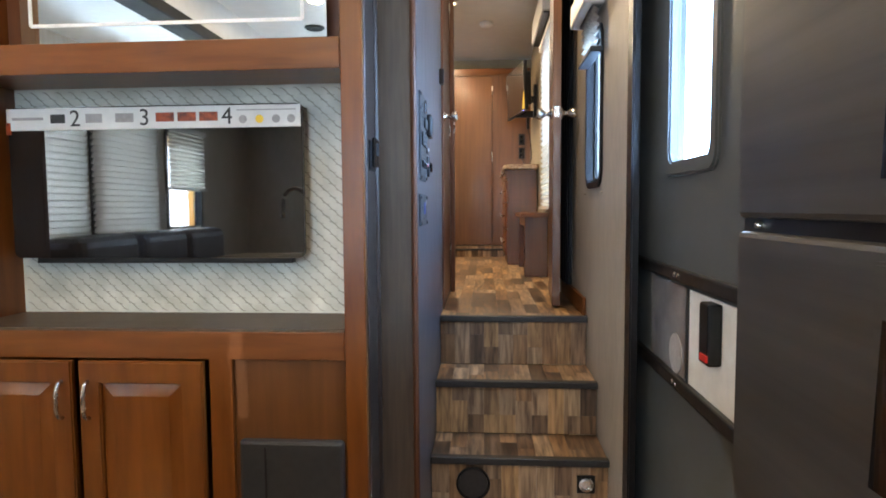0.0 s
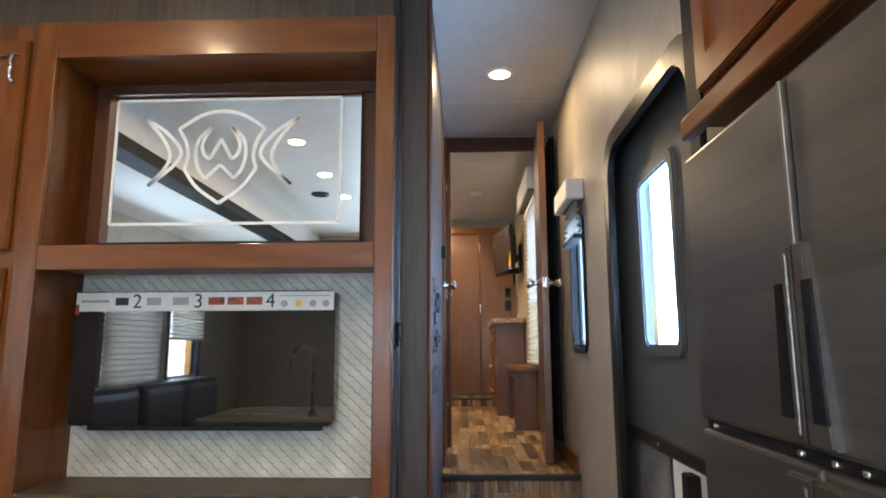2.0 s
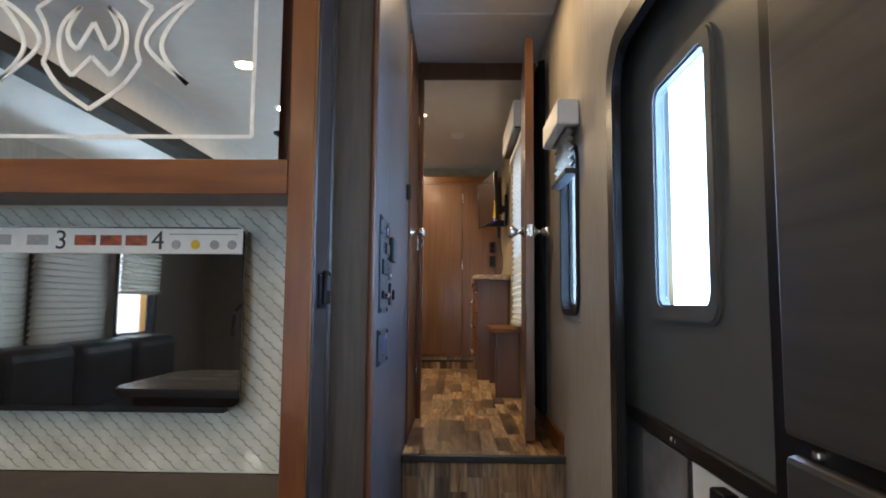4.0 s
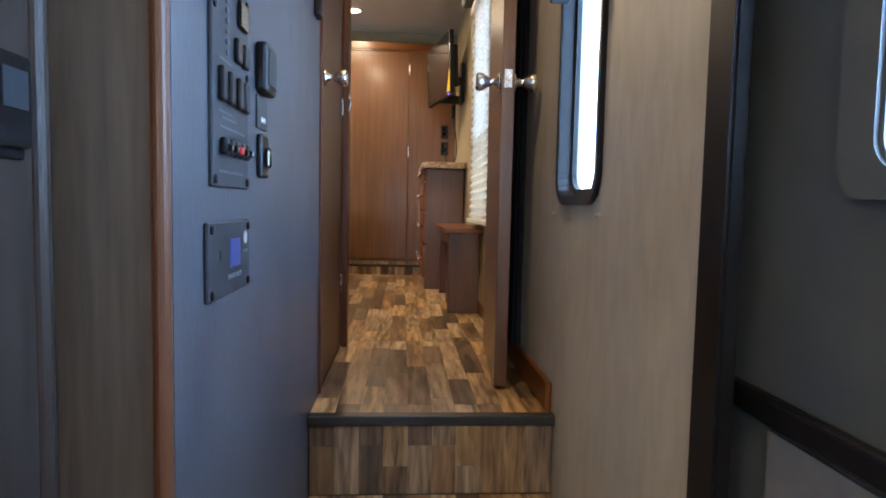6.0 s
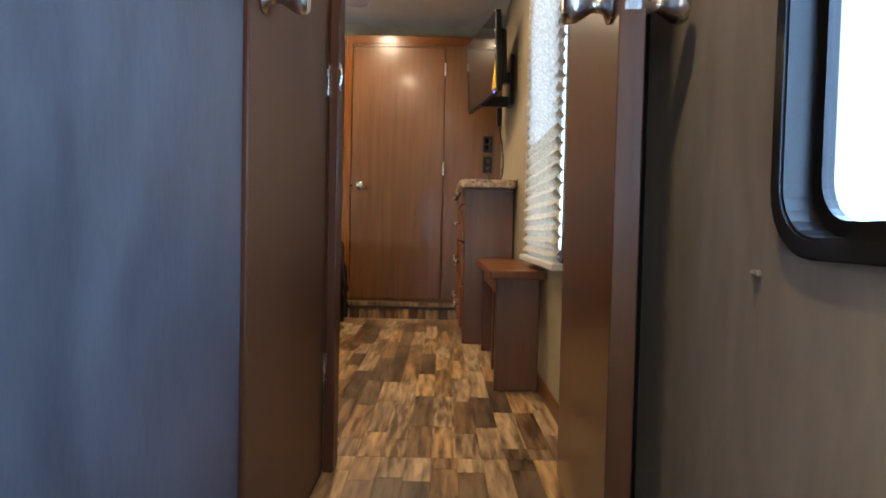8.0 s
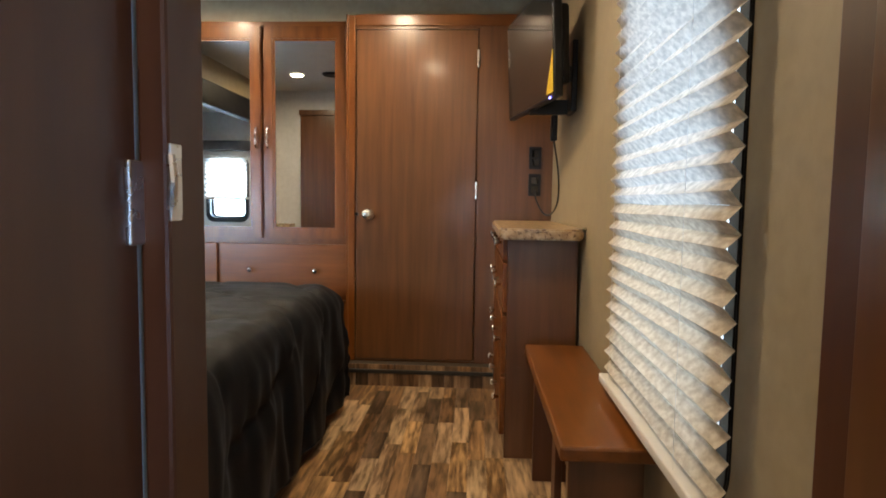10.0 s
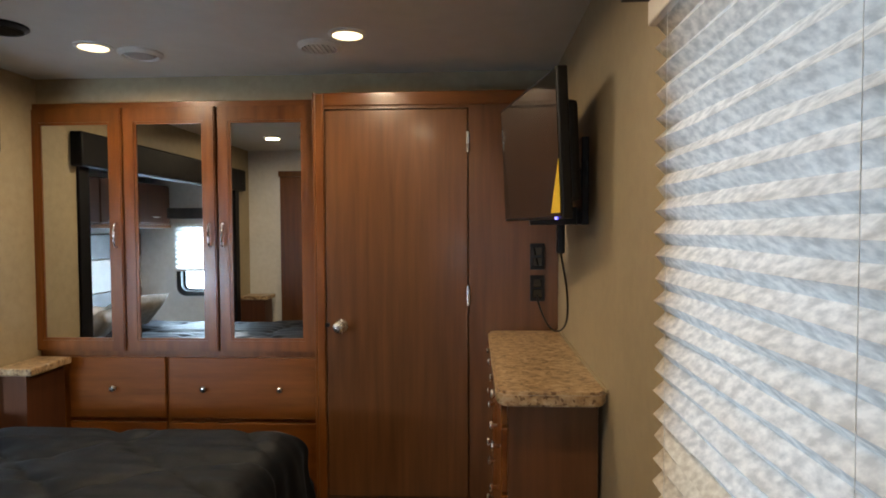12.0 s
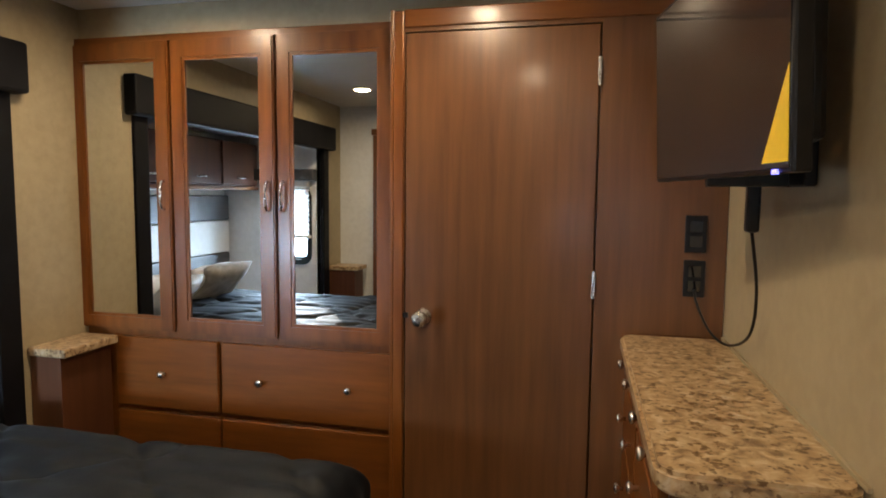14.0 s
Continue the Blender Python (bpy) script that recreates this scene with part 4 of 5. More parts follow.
def fridge():
    fx = 0.578
    f = thing("refrigerator", (0.6, 0.70, 0), "dark stainless four-door refrigerator with pocket handles", "refrigerator")
    part("body", B(fx + 0.05, RW - 0.002, 0.255, 1.130, 0.02, 1.676), BLACK, f)
    MID = 0.742
    for z0, z1 in ((1.176, 1.686), (0.06, 1.157)):
        for y0, y1 in ((0.25, MID - 0.003), (MID + 0.003, 1.140)):
            d = part("door", B(fx, fx + 0.05, y0, y1, z0, z1, bev=0.008), STEEL, f, "dark stainless door")
            s = 1 if y0 > 0.5 else -1
            a, b = (z0 + 0.01, z0 + 0.27) if z0 > 1 else (z1 - 0.25, z1 - 0.015)
            ya = MID + s * 0.004
            pts = [(ya, a), (ya + s * 0.055, a), (ya + s * (0.055 if z0 < 1 else 0.04), (a + b) / 2), (ya + s * (0.06 if z0 < 1 else 0.022), b), (ya, b)]
            if z0 > 1 and s > 0:
                part("door_edge", B(fx - 0.006, fx + 0.01, ya - 0.002, ya + 0.006, b, z1 - 0.004, bev=0.002), STEELBAR, d)
            part("handle_frame", slab("x", fx - 0.014, fx + 0.004, pts, bev=0.003), STEEL, d)
            p2 = [(ya + s * 0.020, a + 0.03), (ya + s * 0.050, a + 0.03), (ya + s * 0.040, b - 0.05), (ya + s * 0.020, b - 0.05)]
            if s > 0:
                part("handle_bar", B(fx - 0.019, fx - 0.012, *sorted((ya + s * 0.002, ya + s * 0.012)), a + 0.01, b - 0.01, bev=0.003), STEEL, d, "brushed handle edge")
            part("handle_pocket", slab("x", fx - 0.016, fx - 0.012, p2), BLACKGLOSS, d, "black handle recess")
    part("gap_strip", B(fx + 0.012, fx + 0.05, 0.26, 1.135, 1.157, 1.176), BLACK, f)
    for y in (0.66, 0.72, 0.80, 1.09):
        part("hinge", B(fx + 0.004, fx + 0.03, y - 0.006, y + 0.006, 1.162, 1.171, bev=0.003), CHROME, f)
    part("top_cover", B(fx + 0.01, RW - 0.002, 0.26, 1.14, 1.676, 1.692), BLACK, f)
    return f


fridge()
u = thing("overhead_cabinet", (0.6, 0.7, 1.73), "cherry wood cabinet above the refrigerator", "cabinet")
part("body", B(0.602, RW - 0.002, 0.2, 1.075, 1.735, 2.60), WOOD, u)
part("lower_rail", B(0.578, 0.602, 0.2, 1.145, 1.728, 1.775, bev=0.006), WOODY, u)
part("side_panel", B(0.597, RW - 0.002, 1.077, 1.15, 1.776, 2.60), SATINBLACK, u)
for y0, y1 in ((0.67, 1.06), (0.24, 0.65)):
    dd = part("door", ring("x", 0.582, 0.602, [(y0, 1.80), (y1, 1.80), (y1, 2.55), (y0, 2.55)], [(y0 + 0.06, 1.86), (y1 - 0.06, 1.86), (y1 - 0.06, 2.49), (y0 + 0.06, 2.49)], bev=0.004), WOOD, u)
    part("panel", B(0.588, 0.600, y0 + 0.06, y1 - 0.06, 1.86, 2.49), WOOD, dd)

# ---- island and rear of the living area ----
isl = thing("kitchen_island", (-0.7, 0.35, 0), "kitchen island with pale marble-look rounded worktop", "kitchen island")
part("base", B(-1.35, -0.14, -0.05, 0.62, 0, 0.862), WOOD, isl)
part("worktop", slab("z", 0.862, 0.90, rounded(-1.45, -0.012, -0.15, 0.720, 0.16, 8), bev=0.008), COUNTER, isl, "pale veined laminate worktop")
fc = thing("kitchen_faucet", (-0.80, 0.42, 0.90), "tall black arched kitchen faucet on the island", "faucet")
part("base", lathe([(0.028, 0), (0.026, 0.02), (0.018, 0.04), (0.016, 0.12)], (-0.80, 0.42, 0.90)), CHROME, fc)
pts = [(-0.80, 0.42, 1.0 + 0.03 * k) for k in range(8)] + [(-0.80 - 0.07 * (1 - math.cos(math.pi * k / 10)), 0.42, 1.22 + 0.09 * math.sin(math.pi * k / 10)) for k in range(1, 11)] + [(-0.94, 0.42, 1.14)]
part("spout", tube(pts, 0.012, 10), CHROME, fc, smooth=True)
so = thing("theater_sofa", (-2.3, -1.0, 0), "grey leather three-seat sofa below the windows", "sofa")
part("base", B(-2.62, -1.75, -2.25, 0.25, 0.05, 0.42, bev=0.04), SOFA, so)
for y in (-2.1, -1.35, -0.6):
    part("seat", B(-2.45, -1.72, y, y + 0.72, 0.42, 0.56, bev=0.05, seg=3), SOFA, so)
    part("backrest", B(-2.66, -2.38, y, y + 0.72, 0.50, 1.02, bev=0.08, seg=3), SOFA, so)


def downlight(x, y, watts, z=CZ, color=WARM):
    d = thing("ceiling_light", (x, y, z), "round recessed ceiling lamp with warm lit lens", "lamp", "ceiling lamps")
    part("trim_ring", lathe([(0.070, 0), (0.070, -0.006), (0.056, -0.010), (0.054, -0.004)], (x, y, z)), WHITE, d)
    part("lens", lathe([(0.054, -0.003), (0.050, -0.009), (0.02, -0.011)], (x, y, z)), LAMPGLOW, d, "glowing lens")
    area("lamp_light", look((x, y, z - 0.014), (x, y + 0.0001, 0)), 0.10, 0.1, watts, color, "DISK")
    return d


BW, HW, LW = 13.5, 8, 7.5
for x, y, q in ((-0.145, 6.12, 1.0), (-1.15, 6.20, 1.0), (-0.06, 4.88, 1.0), (-1.25, 4.75, 0.8)):
    downlight(x, y, BW * q, color=(1.0, 0.77, 0.50))
downlight(0.315, 2.92, HW)
for x, y in ((-1.04, 1.08), (-1.03, 0.16), (-1.02, -0.65), (-1.01, -1.41), (0.15, 0.35), (0.15, -0.9), (0.15, -2.2)):
    downlight(x, y, LW)


def ceiling_vent(x, y, dark=False, solid=False):
    v = thing("ceiling_vent", (x, y, CZ), "round black ceiling air vent" if dark else ("round white ceiling speaker" if solid else "round white ceiling air vent"), "vent", "ceiling vents")
    m = BLACK if dark else WHITE
    part("flange", lathe([(0.085, 0), (0.085, -0.008), (0.070, -0.018), (0.066, -0.006)], (x, y, CZ)), m, v)
    if solid:
        part("grille", lathe([(0.066, -0.006), (0.05, -0.016), (0.02, -0.018)], (x, y, CZ)), GREYINK, v)
    else:
        part("throat", lathe([(0.066, -0.003), (0.066, -0.005)], (x, y, CZ)), BLACK, v)
        for k in range(-3, 4):
            w = math.sqrt(0.066 ** 2 - (k * 0.018) ** 2)
            part("slat", B(x + k * 0.018 - 0.002, x + k * 0.018 + 0.002, y - w, y + w, CZ - 0.017, CZ - 0.005), m, v)


ceiling_vent(-0.28, 6.25)
ceiling_vent(-1.02, 6.30, solid=True)
ceiling_vent(-1.32, 5.95, dark=True)
ceiling_vent(-0.95, 4.75, dark=True)
ceiling_vent(-1.22, -1.32, dark=True)
sd = thing("smoke_detector", (0.225, 5.40, CZ), "white round smoke detector on the ceiling", "detector")
part("body", lathe([(0.055, 0), (0.055, -0.018), (0.045, -0.032), (0.02, -0.035)], (0.225, 5.40, CZ)), WHITE, sd, smooth=True)

# ---- bedroom ----


def mirror_door(parent, x0, x1, z0, z1, y, hx):
    d = part("door", ring("y", y - 0.02, y, [(x0, z0), (x1, z0), (x1, z1), (x0, z1)], [(x0 + 0.055, z0 + 0.055), (x1 - 0.055, z0 + 0.055), (x1 - 0.055, z1 - 0.07), (x0 + 0.055, z1 - 0.07)], bev=0.005), WOOD, parent)
    part("mirror_pane", B(x0 + 0.052, x1 - 0.052, y - 0.011, y - 0.006, z0 + 0.052, z1 - 0.067), MIRROR, d, "clear mirror glass")
    part("bead", ring("y", y - 0.016, y - 0.010, [(x0 + 0.054, z0 + 0.054), (x1 - 0.054, z0 + 0.054), (x1 - 0.054, z1 - 0.069), (x0 + 0.054, z1 - 0.069)], [(x0 + 0.062, z0 + 0.062), (x1 - 0.062, z0 + 0.062), (x1 - 0.062, z1 - 0.077), (x0 + 0.062, z1 - 0.077)]), WOOD, d)
    pull(d, hx, y - 0.02, 1.985, (0, -1, 0), h=0.055)
    return d


def wardrobe():
    y = 6.675
    w = thing("wardrobe", (-1.1, y, FZ), "cherry wood wardrobe with three mirrored doors and drawers", "wardrobe")
    part("body", B(-1.775, -0.394, y + 0.004, 7.04, FZ, 2.60), WOOD, w)
    part("top_rail", B(-1.775, -0.394, y - 0.012, y + 0.004, 2.575, 2.60, bev=0.002), WOODX, w)
    mirror_door(w, -1.772, -1.325, 1.442, 2.575, y, -1.352)
    mirror_door(w, -1.312, -0.880, 1.442, 2.575, y, -0.905)
    mirror_door(w, -0.866, -0.416, 1.442, 2.575, y, -0.842)
    for x0, x1, ks in ((-1.60, -1.135, (-1.38,)), (-1.118, -0.404, (-0.947, -0.585))):
        for z0, z1 in ((1.125, 1.412), (0.815, 1.105)):
            d = part("drawer", B(x0, x1, y - 0.018, y + 0.003, z0, z1, bev=0.004), WOODX, w)
            for k in ks:
                mini_knob(d, (k, y - 0.018, (z0 + z1) / 2), (0, -1, 0))
    return w


wardrobe()


def closet():
    y = 6.57
    c = thing("corner_closet", (0.1, y, FZ), "tall cherry wood closet with plain veneer door", "closet")
    part("face_frame", plate("y", y, y + 0.03, -0.385, RW - 0.008, 0.80, 2.605, [(-0.347, 0.289, 0.808, 2.535)]), VENEER, c)
    part("corner_post", B(-0.397, -0.385, y - 0.008, 6.66, 0.80, 2.608, bev=0.003), WOOD, c)
    part("stile", B(-0.384, -0.350, y - 0.010, y, 0.80, 2.60, bev=0.003), WOOD, c)
    part("top_rail", B(-0.349, RW - 0.02, y - 0.008, y, 2.548, 2.607, bev=0.004), WOODX, c)
    part("back", B(-0.38, RW - 0.01, y + 0.12, y + 0.14, 0.69, 2.6), VENEER, c)
    part("side", B(-0.385, -0.365, y + 0.03, 7.04, 0.69, 2.605), WOOD, c)
    d = part("door", B(-0.343, 0.284, y - 0.004, y + 0.02, 0.812, 2.530, bev=0.003), VENEER, c, "plain brown veneer door")
    knob("knob", (-0.275, y - 0.004, 1.583), (0, -1, 0), d, 1.05)
    part("lock", B(-0.348, -0.33, y - 0.012, y - 0.004, 1.575, 1.592), BLACK, d)
    for z in (2.385, 1.715):
        part("hinge", B(0.280, 0.291, y - 0.010, y - 0.003, z - 0.045, z + 0.045, bev=0.002), CHROME, d)
    return c


closet()
cu = thing("closet_curb", (0.0, 6.5, FZ), "low plank-covered curb with black edging below the closet", "curb", kind="structure")
part("curb_body", B(-0.40, RW - 0.02, 6.508, 6.60, FZ - 0.004, 0.798), JOINT, cu)
part("edging", B(-0.40, 0.40, 6.492, 6.512, 0.752, 0.772, bev=0.003), RUBBER, cu, "black edging strip")

for zc in (1.885, 1.747):
    ou = thing("wall_outlet", (0.587, 6.57, zc - 0.05), "black wall outlet plate on the closet side", "outlet", "outlets")
    part("plate", B(0.555, 0.618, 6.562, 6.57, zc - 0.057, zc + 0.057, bev=0.003), BLACK, ou)
    part("socket", B(0.568, 0.605, 6.559, 6.562, zc + 0.005, zc + 0.04, bev=0.001), BLACKGLOSS, ou)
    part("socket", B(0.568, 0.605, 6.559, 6.562, zc - 0.04, zc - 0.005, bev=0.001), BLACKGLOSS, ou)


def dresser():
    d = thing("dresser", (0.53, 6.05, FZ), "cherry wood drawer chest with granite-look top", "dresser")
    x0 = 0.408
    part("body", B(x0, RW - 0.018, 5.645, 6.555, FZ, 1.522, bev=0.003), VENEER, d)
    part("top", slab("z", 1.522, 1.563, rounded(0.372, RW - 0.007, 5.552, 6.562, 0.045, 6), bev=0.008), GRANITE, d, "brown speckled granite-look top")
    part("splash_bead", B(RW - 0.014, RW - 0.007, 5.56, 6.56, 1.562, 1.570), TAN, d)
    z = FZ + 0.08
    hs = (0.235, 0.235, 0.20, 0.13)
    for h in hs:
        for y0, y1 in ((5.66, 6.09), (6.11, 6.54)):
            dr = part("drawer", B(x0 - 0.018, x0 + 0.002, y0, y1, z + 0.006, z + h - 0.006, bev=0.004), WOODY, d)
            mini_knob(dr, (x0 - 0.018, (y0 + y1) / 2 - 0.1, z + h / 2), (-1, 0, 0))
            mini_knob(dr, (x0 - 0.018, (y0 + y1) / 2 + 0.1, z + h / 2), (-1, 0, 0))
        z += h
    return d


dresser()


def bench():
    b_ = thing("step_bench", (0.58, 5.05, FZ), "brown wooden bench with panel ends against the wall", "bench")
    part("seat", B(0.470, RW - 0.010, 4.62, 5.54, 1.120, 1.152, bev=0.006), WOODY, b_)
    part("end_panel", B(0.500, RW - 0.018, 4.700, 4.732, FZ, 1.12, bev=0.003), VENEER, b_)
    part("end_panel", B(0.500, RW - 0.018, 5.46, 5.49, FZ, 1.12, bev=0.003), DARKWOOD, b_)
    part("apron", B(0.505, 0.525, 4.732, 5.46, 1.05, 1.12, bev=0.002), WOODY, b_)
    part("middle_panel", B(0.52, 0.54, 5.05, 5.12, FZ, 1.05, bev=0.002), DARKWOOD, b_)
    return b_


bench()


def bedroom_tv():
    t = thing("bedroom_television", (RW, 5.95, 2.0), "flat black television on a tilting wall bracket", "television")
    a = math.atan2(0.53 - 0.405, 6.27 - 5.60)
    m = Matrix.Translation((0.500, 5.935, 2.254)) @ Matrix.Rotation(a, 4, "Z") @ Matrix.Rotation(radians(-2.5), 4, "Y")

    def tb(name, *bx, mat=BLACK, bev=0.004, label="", parent=t):
        bm = B(*bx, bev=bev)
        bmesh.ops.transform(bm, matrix=m, verts=bm.verts)
        return part(name, bm, mat, parent, label)

    tb("screen", -0.012, 0.0, -0.322, 0.345, -0.21, 0.200, mat=TVSCREEN, bev=0.002, label="glossy grey switched-off screen")
    tb("bezel", -0.010, 0.022, -0.329, 0.352, -0.218, 0.207, bev=0.005)
    tb("back_shell", 0.022, 0.062, -0.30, 0.27, -0.17, 0.12, bev=0.015)
    tri = slab("x", -0.0135, -0.0121, [(-0.320, -0.200), (-0.235, -0.200), (-0.320, -0.05)])
    bmesh.ops.transform(tri, matrix=m, verts=tri.verts)
    part("sticker", tri, YELLOW, t, "yellow triangular sticker")
    tb("status_light", -0.013, -0.009, -0.285, -0.268, -0.219, -0.211, mat=LEDBLUE, bev=0)
    part("wall_plate", B(RW - 0.03, RW - 0.007, 5.86, 6.0, 2.02, 2.30, bev=0.004), BLACK, t)
    part("arm", B(0.51, RW - 0.02, 5.87, 5.92, 2.14, 2.20, bev=0.004), BLACK, t)
    part("arm", B(0.50, RW - 0.02, 5.95, 5.98, 2.02, 2.08, bev=0.004), BLACK, t)
    w = thing("television_cable", (0.62, 6.1, 1.7), "black cable hanging from the television to the outlet", "cable")
    part("plug", B(0.60, 0.628, 6.03, 6.065, 1.92, 2.03, bev=0.008), BLACK, w)
    pts = [(0.615, 6.05, 1.925), (0.645, 6.10, 1.78), (0.655, 6.18, 1.66), (0.64, 6.32, 1.60), (0.615, 6.44, 1.61), (0.59, 6.53, 1.68), (0.587, 6.553, 1.72)]
    P = [Vector(p) for p in pts]
    sm_ = []
    for i in range(len(P) - 1):
        a0, b0, c0, d0 = P[max(i - 1, 0)], P[i], P[i + 1], P[min(i + 2, len(P) - 1)]
        for k in range(6):
            s = k / 6
            sm_.append(0.5 * ((2 * b0) + (c0 - a0) * s + (2 * a0 - 5 * b0 + 4 * c0 - d0) * s * s + (3 * b0 - a0 - 3 * c0 + d0) * s ** 3))
    part("cord", tube(sm_, 0.004, 6), BLACK, w, smooth=True)


TVSCREEN = surf("grey_screen_glass", (0.014, 0.014, 0.015), (0.018, 0.018, 0.019), 5, 0.10, rvar=0.03, spec=0.8)
bedroom_tv()


def bed():
    b_ = thing("bed", (-1.3, 5.35, FZ), "made bed with dark charcoal quilted comforter", "bed")
    part("bed_base", B(-2.55, -0.42, 4.68, 6.02, FZ, 0.98), DARKWOOD, b_)
    part("mattress", B(-2.56, -0.36, 4.62, 6.08, 0.98, 1.23, bev=0.05, seg=3), PADWHITE, b_)
    bm = bmesh.new()
    x0, x1, y0, y1, top = -2.45, -0.33, 4.60, 6.12, 1.262
    NX, NY, H = 260, 250, 0.52
    rows = []
    for i in range(NX + 1):
        row = []
        s = i / NX * (x1 - x0 + H)
        for j in range(NY + 1):
            tt = -H + j / NY * (y1 - y0 + 2 * H)
            R = 0.09

            def fold(d):
                # distance past the edge -> (out, down), with a rounded shoulder
                if d <= -R:
                    return d, 0.0
                arc = R * math.pi / 2
                if d + R < arc:
                    a = (d + R) / R
                    return -R + R * math.sin(a), -(R - R * math.cos(a))
                e = d + R - arc
                return 0.02 * math.sin(e * 6) * 0.4, -R - e
            ox, dx = fold(s - (x1 - x0))
            if tt < (y1 - y0) / 2:
                oy, dy = fold(-tt)
                y = y0 - oy
            else:
                oy, dy = fold(tt - (y1 - y0))
                y = y1 + oy
            x = x1 + ox
            z = top + min(dx, dy) if min(dx, dy) > -R else top + min(dx, dy)
            if dx < -R and dy < -R:
                z = top + (dx + dy) * 0.62
                z = max(z, top - H)
            z = max(z, FZ + 0.05)
            # quilting: curved stitch lines pull the cloth down between soft pillows
            g1 = s * 0.75 + tt * 0.55 + 0.09 * math.sin(tt * 5.2 + 0.6)
            g2 = s * 0.35 - tt * 0.85 + 0.11 * math.sin(s * 4.1)
            d1 = abs((g1 / 0.36) % 1 - 0.5) * 0.36
            d2 = abs((g2 / 0.42) % 1 - 0.5) * 0.42
            pf = 0.017 * (1 - math.exp(-(d1 / 0.024) ** 1.1)) * (1 - math.exp(-(d2 / 0.024) ** 1.1))
            pull_in = math.exp(-min(d1, d2) / 0.09)
            wr = 0.013 * noise.noise((s * 3.0, tt * 17, 0)) * (0.3 + pull_in) + 0.006 * noise.noise((s * 15, tt * 8, 3)) * pull_in + 0.007 * noise.noise((s * 1.7, tt * 1.7, 7))
            k = pf + wr
            side = min(1, max(0, -min(dx, dy) / R))
            cx = 1 if dx < -0.02 else 0
            cyy = (1 if tt > (y1 - y0) / 2 else -1) if dy < -0.02 else 0
            drape = 0.016 * math.sin((s if cyy else tt) * 19 + 2 * noise.noise((s * 2, tt * 2, 9))) * side * min(1, -min(dx, dy) / 0.3)
            row.append(bm.verts.new((x + cx * side * (k + drape), y + cyy * side * (k + drape), z + (1 - side) * k)))
        rows.append(row)
    for A, C in zip(rows, rows[1:]):
        for j in range(NY):
            bm.faces.new([A[j], A[j + 1], C[j + 1], C[j]])
    bmesh.ops.recalc_face_normals(bm, faces=bm.faces)
    part("comforter", bm, QUILT, b_, "charcoal quilted comforter", smooth=True)


bed()


def pillow(name, m, sx, sy, h, mat, label):
    bm, N, lo, hi = bmesh.new(), 18, {}, {}
    for i in range(N + 1):
        for j in range(N + 1):
            u, v = i / N * 2 - 1, j / N * 2 - 1
            e = max(0, (1 - u ** 4) * (1 - v ** 4)) ** 0.5
            x, y = sx / 2 * u * (1 - 0.06 * (1 - v * v)), sy / 2 * v * (1 - 0.06 * (1 - u * u))
            wv = 0.012 * noise.noise((u * 2.5 + sx, v * 2.5, h))
            hi[i, j] = bm.verts.new(m @ Vector((x, y, h / 2 * e + wv * e)))
            lo[i, j] = hi[i, j] if e == 0 else bm.verts.new(m @ Vector((x, y, -h / 2 * e)))
    for i in range(N):
        for j in range(N):
            for g_, fl_ in ((hi, False), (lo, True)):
                q = [g_[i, j], g_[i + 1, j], g_[i + 1, j + 1], g_[i, j + 1]]
                try:
                    bm.faces.new(q[::-1] if fl_ else q)
                except ValueError:
                    pass
    return tagged(part(name, bm, mat, smooth=True), label, "pillow", "bed pillows")


pillow("pillow", pose(-2.36, 4.98, 1.35, 0, -40, 0), 0.42, 0.62, 0.15, LINEN, "white bed pillow leaning on the headboard")
pillow("pillow", pose(-2.36, 5.72, 1.35, 0, -40, 0), 0.42, 0.62, 0.15, LINEN, "white bed pillow leaning on the headboard")
pillow("throw_pillow", pose(-2.24, 4.98, 1.375, 0, -48, 10), 0.36, 0.44, 0.12, PILLOW, "grey shiny throw pillow on the bed")
pillow("throw_pillow", pose(-2.16, 5.60, 1.355, 0, -46, -12), 0.36, 0.44, 0.12, PILLOW, "grey shiny throw pillow on the bed")

hb = thing("headboard", (-2.60, 5.3, 1.2), "padded headboard in white and dark grey bands", "headboard")
for z0, z1, m in ((1.02, 1.36, PADWHITE), (1.36, 1.52, PADGREY), (1.52, 1.78, PADWHITE), (1.78, 1.98, PADGREY)):
    part("band", B(-2.618, -2.57, 4.30, 6.28, z0 + 0.002, z1 - 0.002, bev=0.012, seg=3), m, hb)
oc = thing("overhead_bed_cabinet", (-2.5, 5.3, 2.0), "dark wood overhead cabinets above the bed head", "cabinet")
part("body", B(-2.618, -2.32, 4.30, 6.28, 2.05, 2.38), DARKWOOD, oc)
part("light_rail", B(-2.618, -2.30, 4.30, 6.28, 2.02, 2.048, bev=0.004), WOODY, oc)
for k in range(4):
    y = 4.32 + k * 0.49
    d = part("door", B(-2.32, -2.30, y, y + 0.475, 2.06, 2.37, bev=0.005), DARKWOOD, oc)
    pull(d, -2.30, y + 0.24, 2.11, (1, 0, 0), level=True, h=0.05)


def nightstand(y0, y1, x1, label):
    ns = thing("nightstand", (-1.75, (y0 + y1) / 2, FZ), label, "nightstand", "nightstands")
    part("body", B(-1.745, x1 - 0.03, y0 + 0.01, y1 - 0.01, FZ, 1.385), DARKWOOD, ns)
    part("top", B(-1.748, x1, y0, y1, 1.385, 1.418, bev=0.006), GRANITE, ns, "pale granite-look top")
    return ns


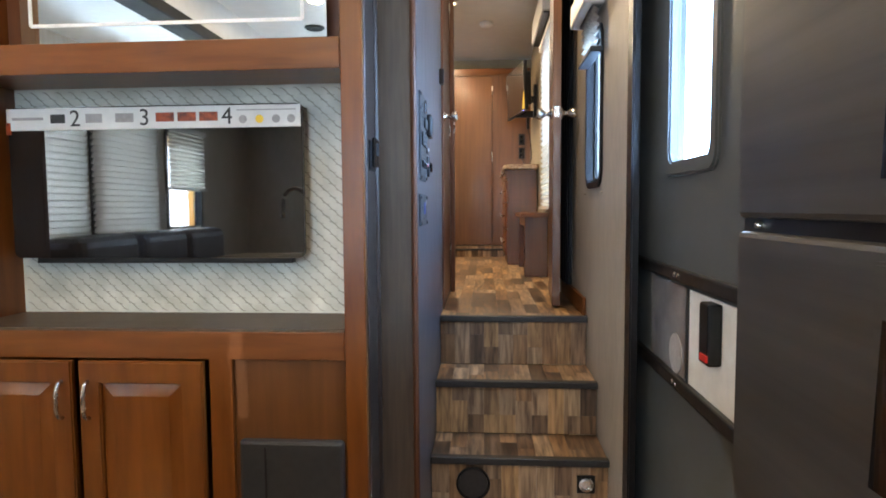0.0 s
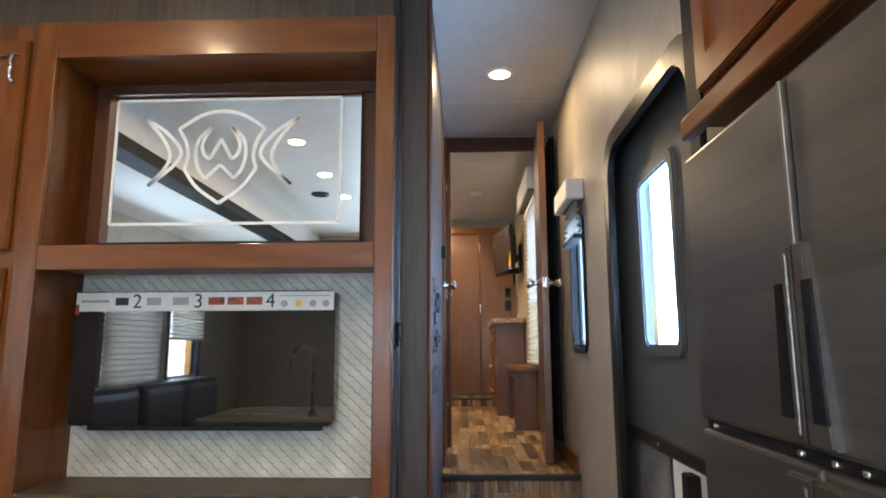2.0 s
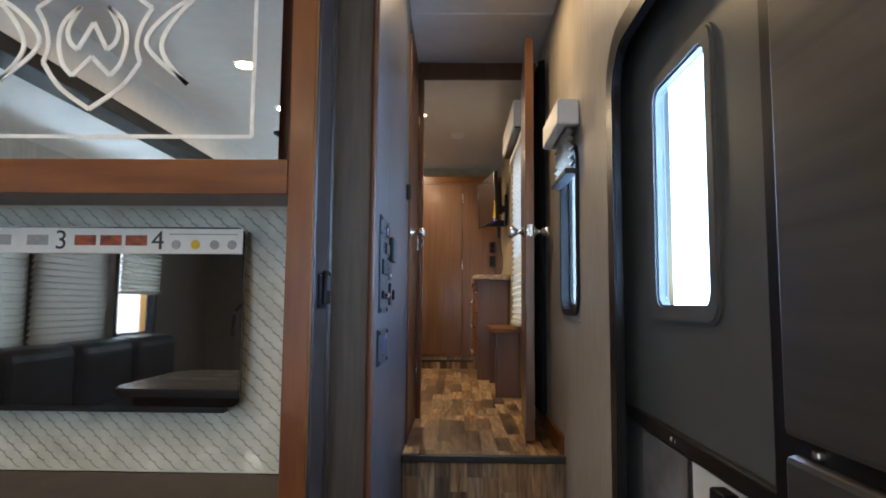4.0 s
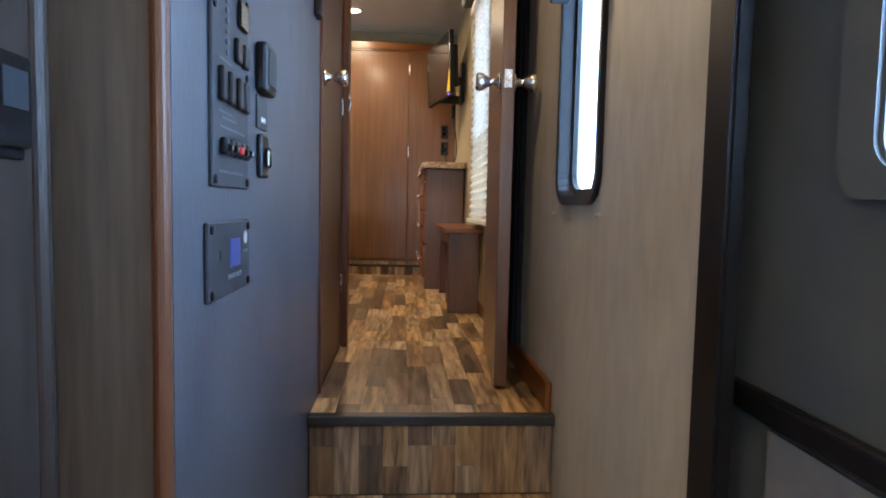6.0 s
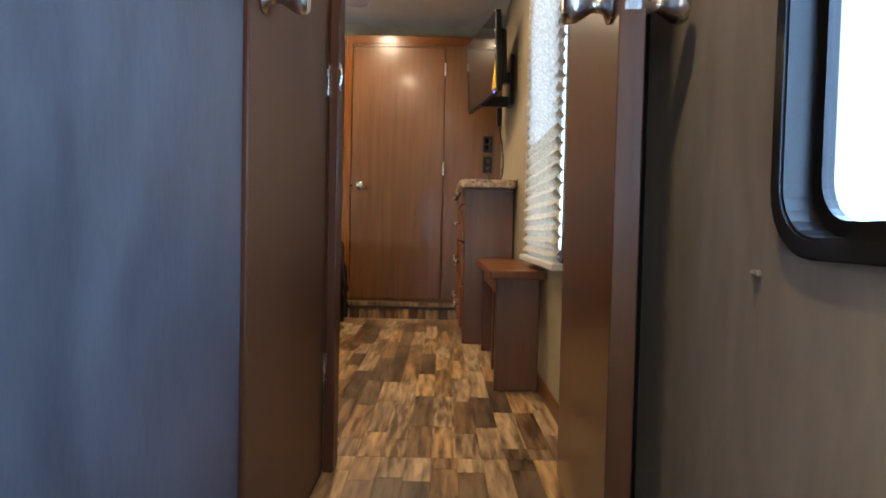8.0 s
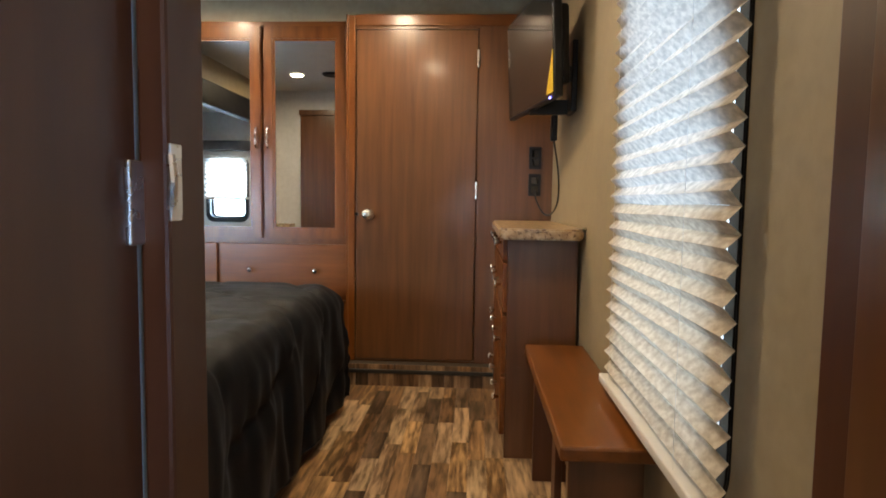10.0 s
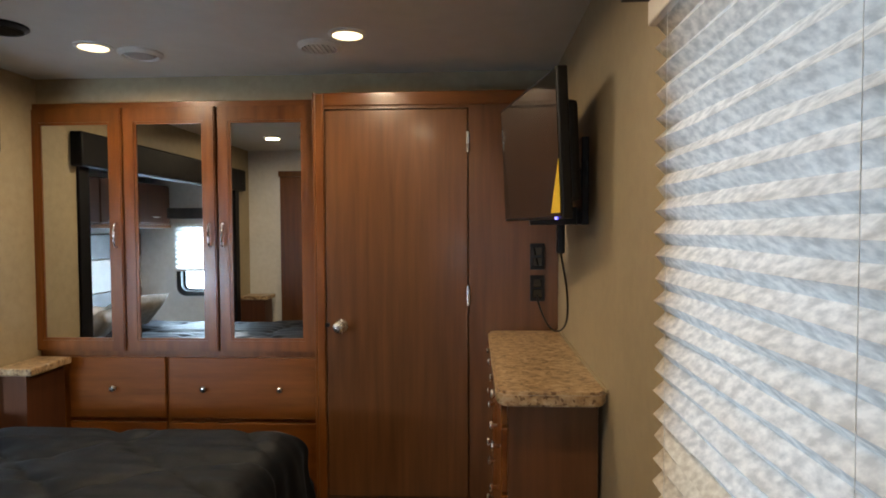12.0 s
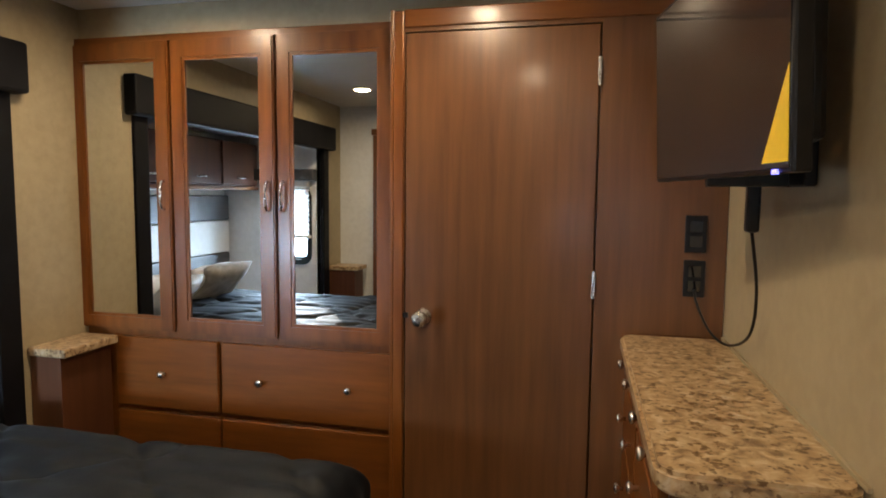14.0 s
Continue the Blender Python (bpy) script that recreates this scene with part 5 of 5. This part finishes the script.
nightstand(6.385, 6.650, -1.58, "small dark nightstand with granite-look top by the wardrobe")
nightstand(3.985, 4.195, -1.50, "small dark nightstand with granite-look top by the partition")
bp_ = thing("partition_panel", (-1.2, 4.0, FZ), "tall brown veneer closet panel on the partition", "closet")
part("panel", B(-1.45, -0.50, 3.944, 3.975, FZ + 0.02, 2.48, bev=0.004), VENEER, bp_)
part("top_rail", B(-1.46, -0.46, 3.944, 3.99, 2.48, 2.53, bev=0.004), VENEER, bp_)

# ---- plank pieces, last ----
LENGTHS = (0.26, 0.34, 0.42)
PW = 0.069


def plank_mesh(axis, w, ln, mat):
    """A thin printed plank with broken edges, lying in the plane across axis."""
    bm, e = bmesh.new(), 0.0004
    rows = []
    for g_, h in ((0.0, 0.0), (0.0, 0.0030), (e, 0.0040)):
        rows.append([bm.verts.new((a, b, h)) for a, b in ((g_, g_), (w - g_, g_), (w - g_, ln - g_), (g_, ln - g_))])
    for A, C in zip(rows, rows[1:]):
        for i in range(4):
            bm.faces.new([A[i], A[(i + 1) % 4], C[(i + 1) % 4], C[i]])
    bm.faces.new(rows[-1])
    if axis == "y":
        bmesh.ops.transform(bm, matrix=Matrix(((1, 0, 0, 0), (0, 0, -1, 0), (0, 1, 0, 0), (0, 0, 0, 1))), verts=bm.verts)
    bmesh.ops.recalc_face_normals(bm, faces=bm.faces)
    me = bpy.data.meshes.new("plank")
    bm.to_mesh(me)
    bm.free()
    me.materials.append(mat)
    return me


CACHE = {}


def lay(parent, axis, u0, u1, v0, v1, d, mat, seed):
    """Cover a rectangle with staggered planks running along v."""
    rng, base = random.Random(seed), origin_of(parent)
    n_ = max(1, round((u1 - u0) / PW))
    w = (u1 - u0) / n_
    for i in range(n_):
        v = v0
        first = rng.choice((0.08, 0.14, 0.20, 0.26))
        while v < v1 - 1e-4:
            ln = first if first else rng.choice(LENGTHS)
            first = 0
            if v + ln > v1 - 0.05:
                ln = v1 - v
            key = (axis, round(w, 4), round(ln, 3), mat.name)
            if key not in CACHE:
                CACHE[key] = plank_mesh(axis, w - 0.0003, round(ln, 3) - 0.0003, mat)
            ob = new("plank", CACHE[key])
            ob.parent = parent
            ob.location = Vector((u0 + i * w, v, d) if axis == "z" else (u0 + i * w, d, v)) - base
            v += ln


fb, fliv = bpy.data.objects["floor_bedroom"], bpy.data.objects["floor_living"]
lay(fb, "z", 0.002, RW - 0.002, 3.085, 4.0, FZ - 0.004, PLANKY, 1)
lay(fb, "z", -0.40, RW - 0.008, 4.0, 6.506, FZ - 0.004, PLANKY, 2)
lay(fliv, "z", -0.11, RW - 0.002, 1.3, 2.541, -0.004, PLANKY, 3)
lay(STAIRS, "z", 0.003, RW - 0.003, 2.555, 2.793, 0.222, PLANKY, 4)
lay(STAIRS, "z", 0.003, RW - 0.003, 2.807, 3.075, 0.450, PLANKY, 5)
for k, (y, z0, z1) in enumerate(((2.545, 0.0, 0.202), (2.797, 0.228, 0.430), (3.080, 0.456, 0.658))):
    lay(STAIRS, "y", 0.003, RW - 0.003, z0, z1, y, PLANKZ, 6 + k)
lay(cu, "y", -0.398, 0.405, FZ, 0.752, 6.508, PLANKZ, 11)
lay(cu, "y", -0.398, 0.405, 0.772, 0.798, 6.508, PLANKZ, 12)
bm = bmesh.new()
rng = random.Random(9)
for i in range(40):
    y = -3.5
    x = -2.7 + i * 0.085
    if x > 0.6:
        continue
    while y < 1.29:
        ln = min(rng.choice(LENGTHS), 1.295 - y)
        box(bm, x + 0.001, x + 0.084, y + 0.001, y + ln - 0.001, -0.004, 0.0)
        y += ln
tagged(part("far_planks", bm, PLANKY, fliv), "wood-look vinyl planks", kind="stuff")
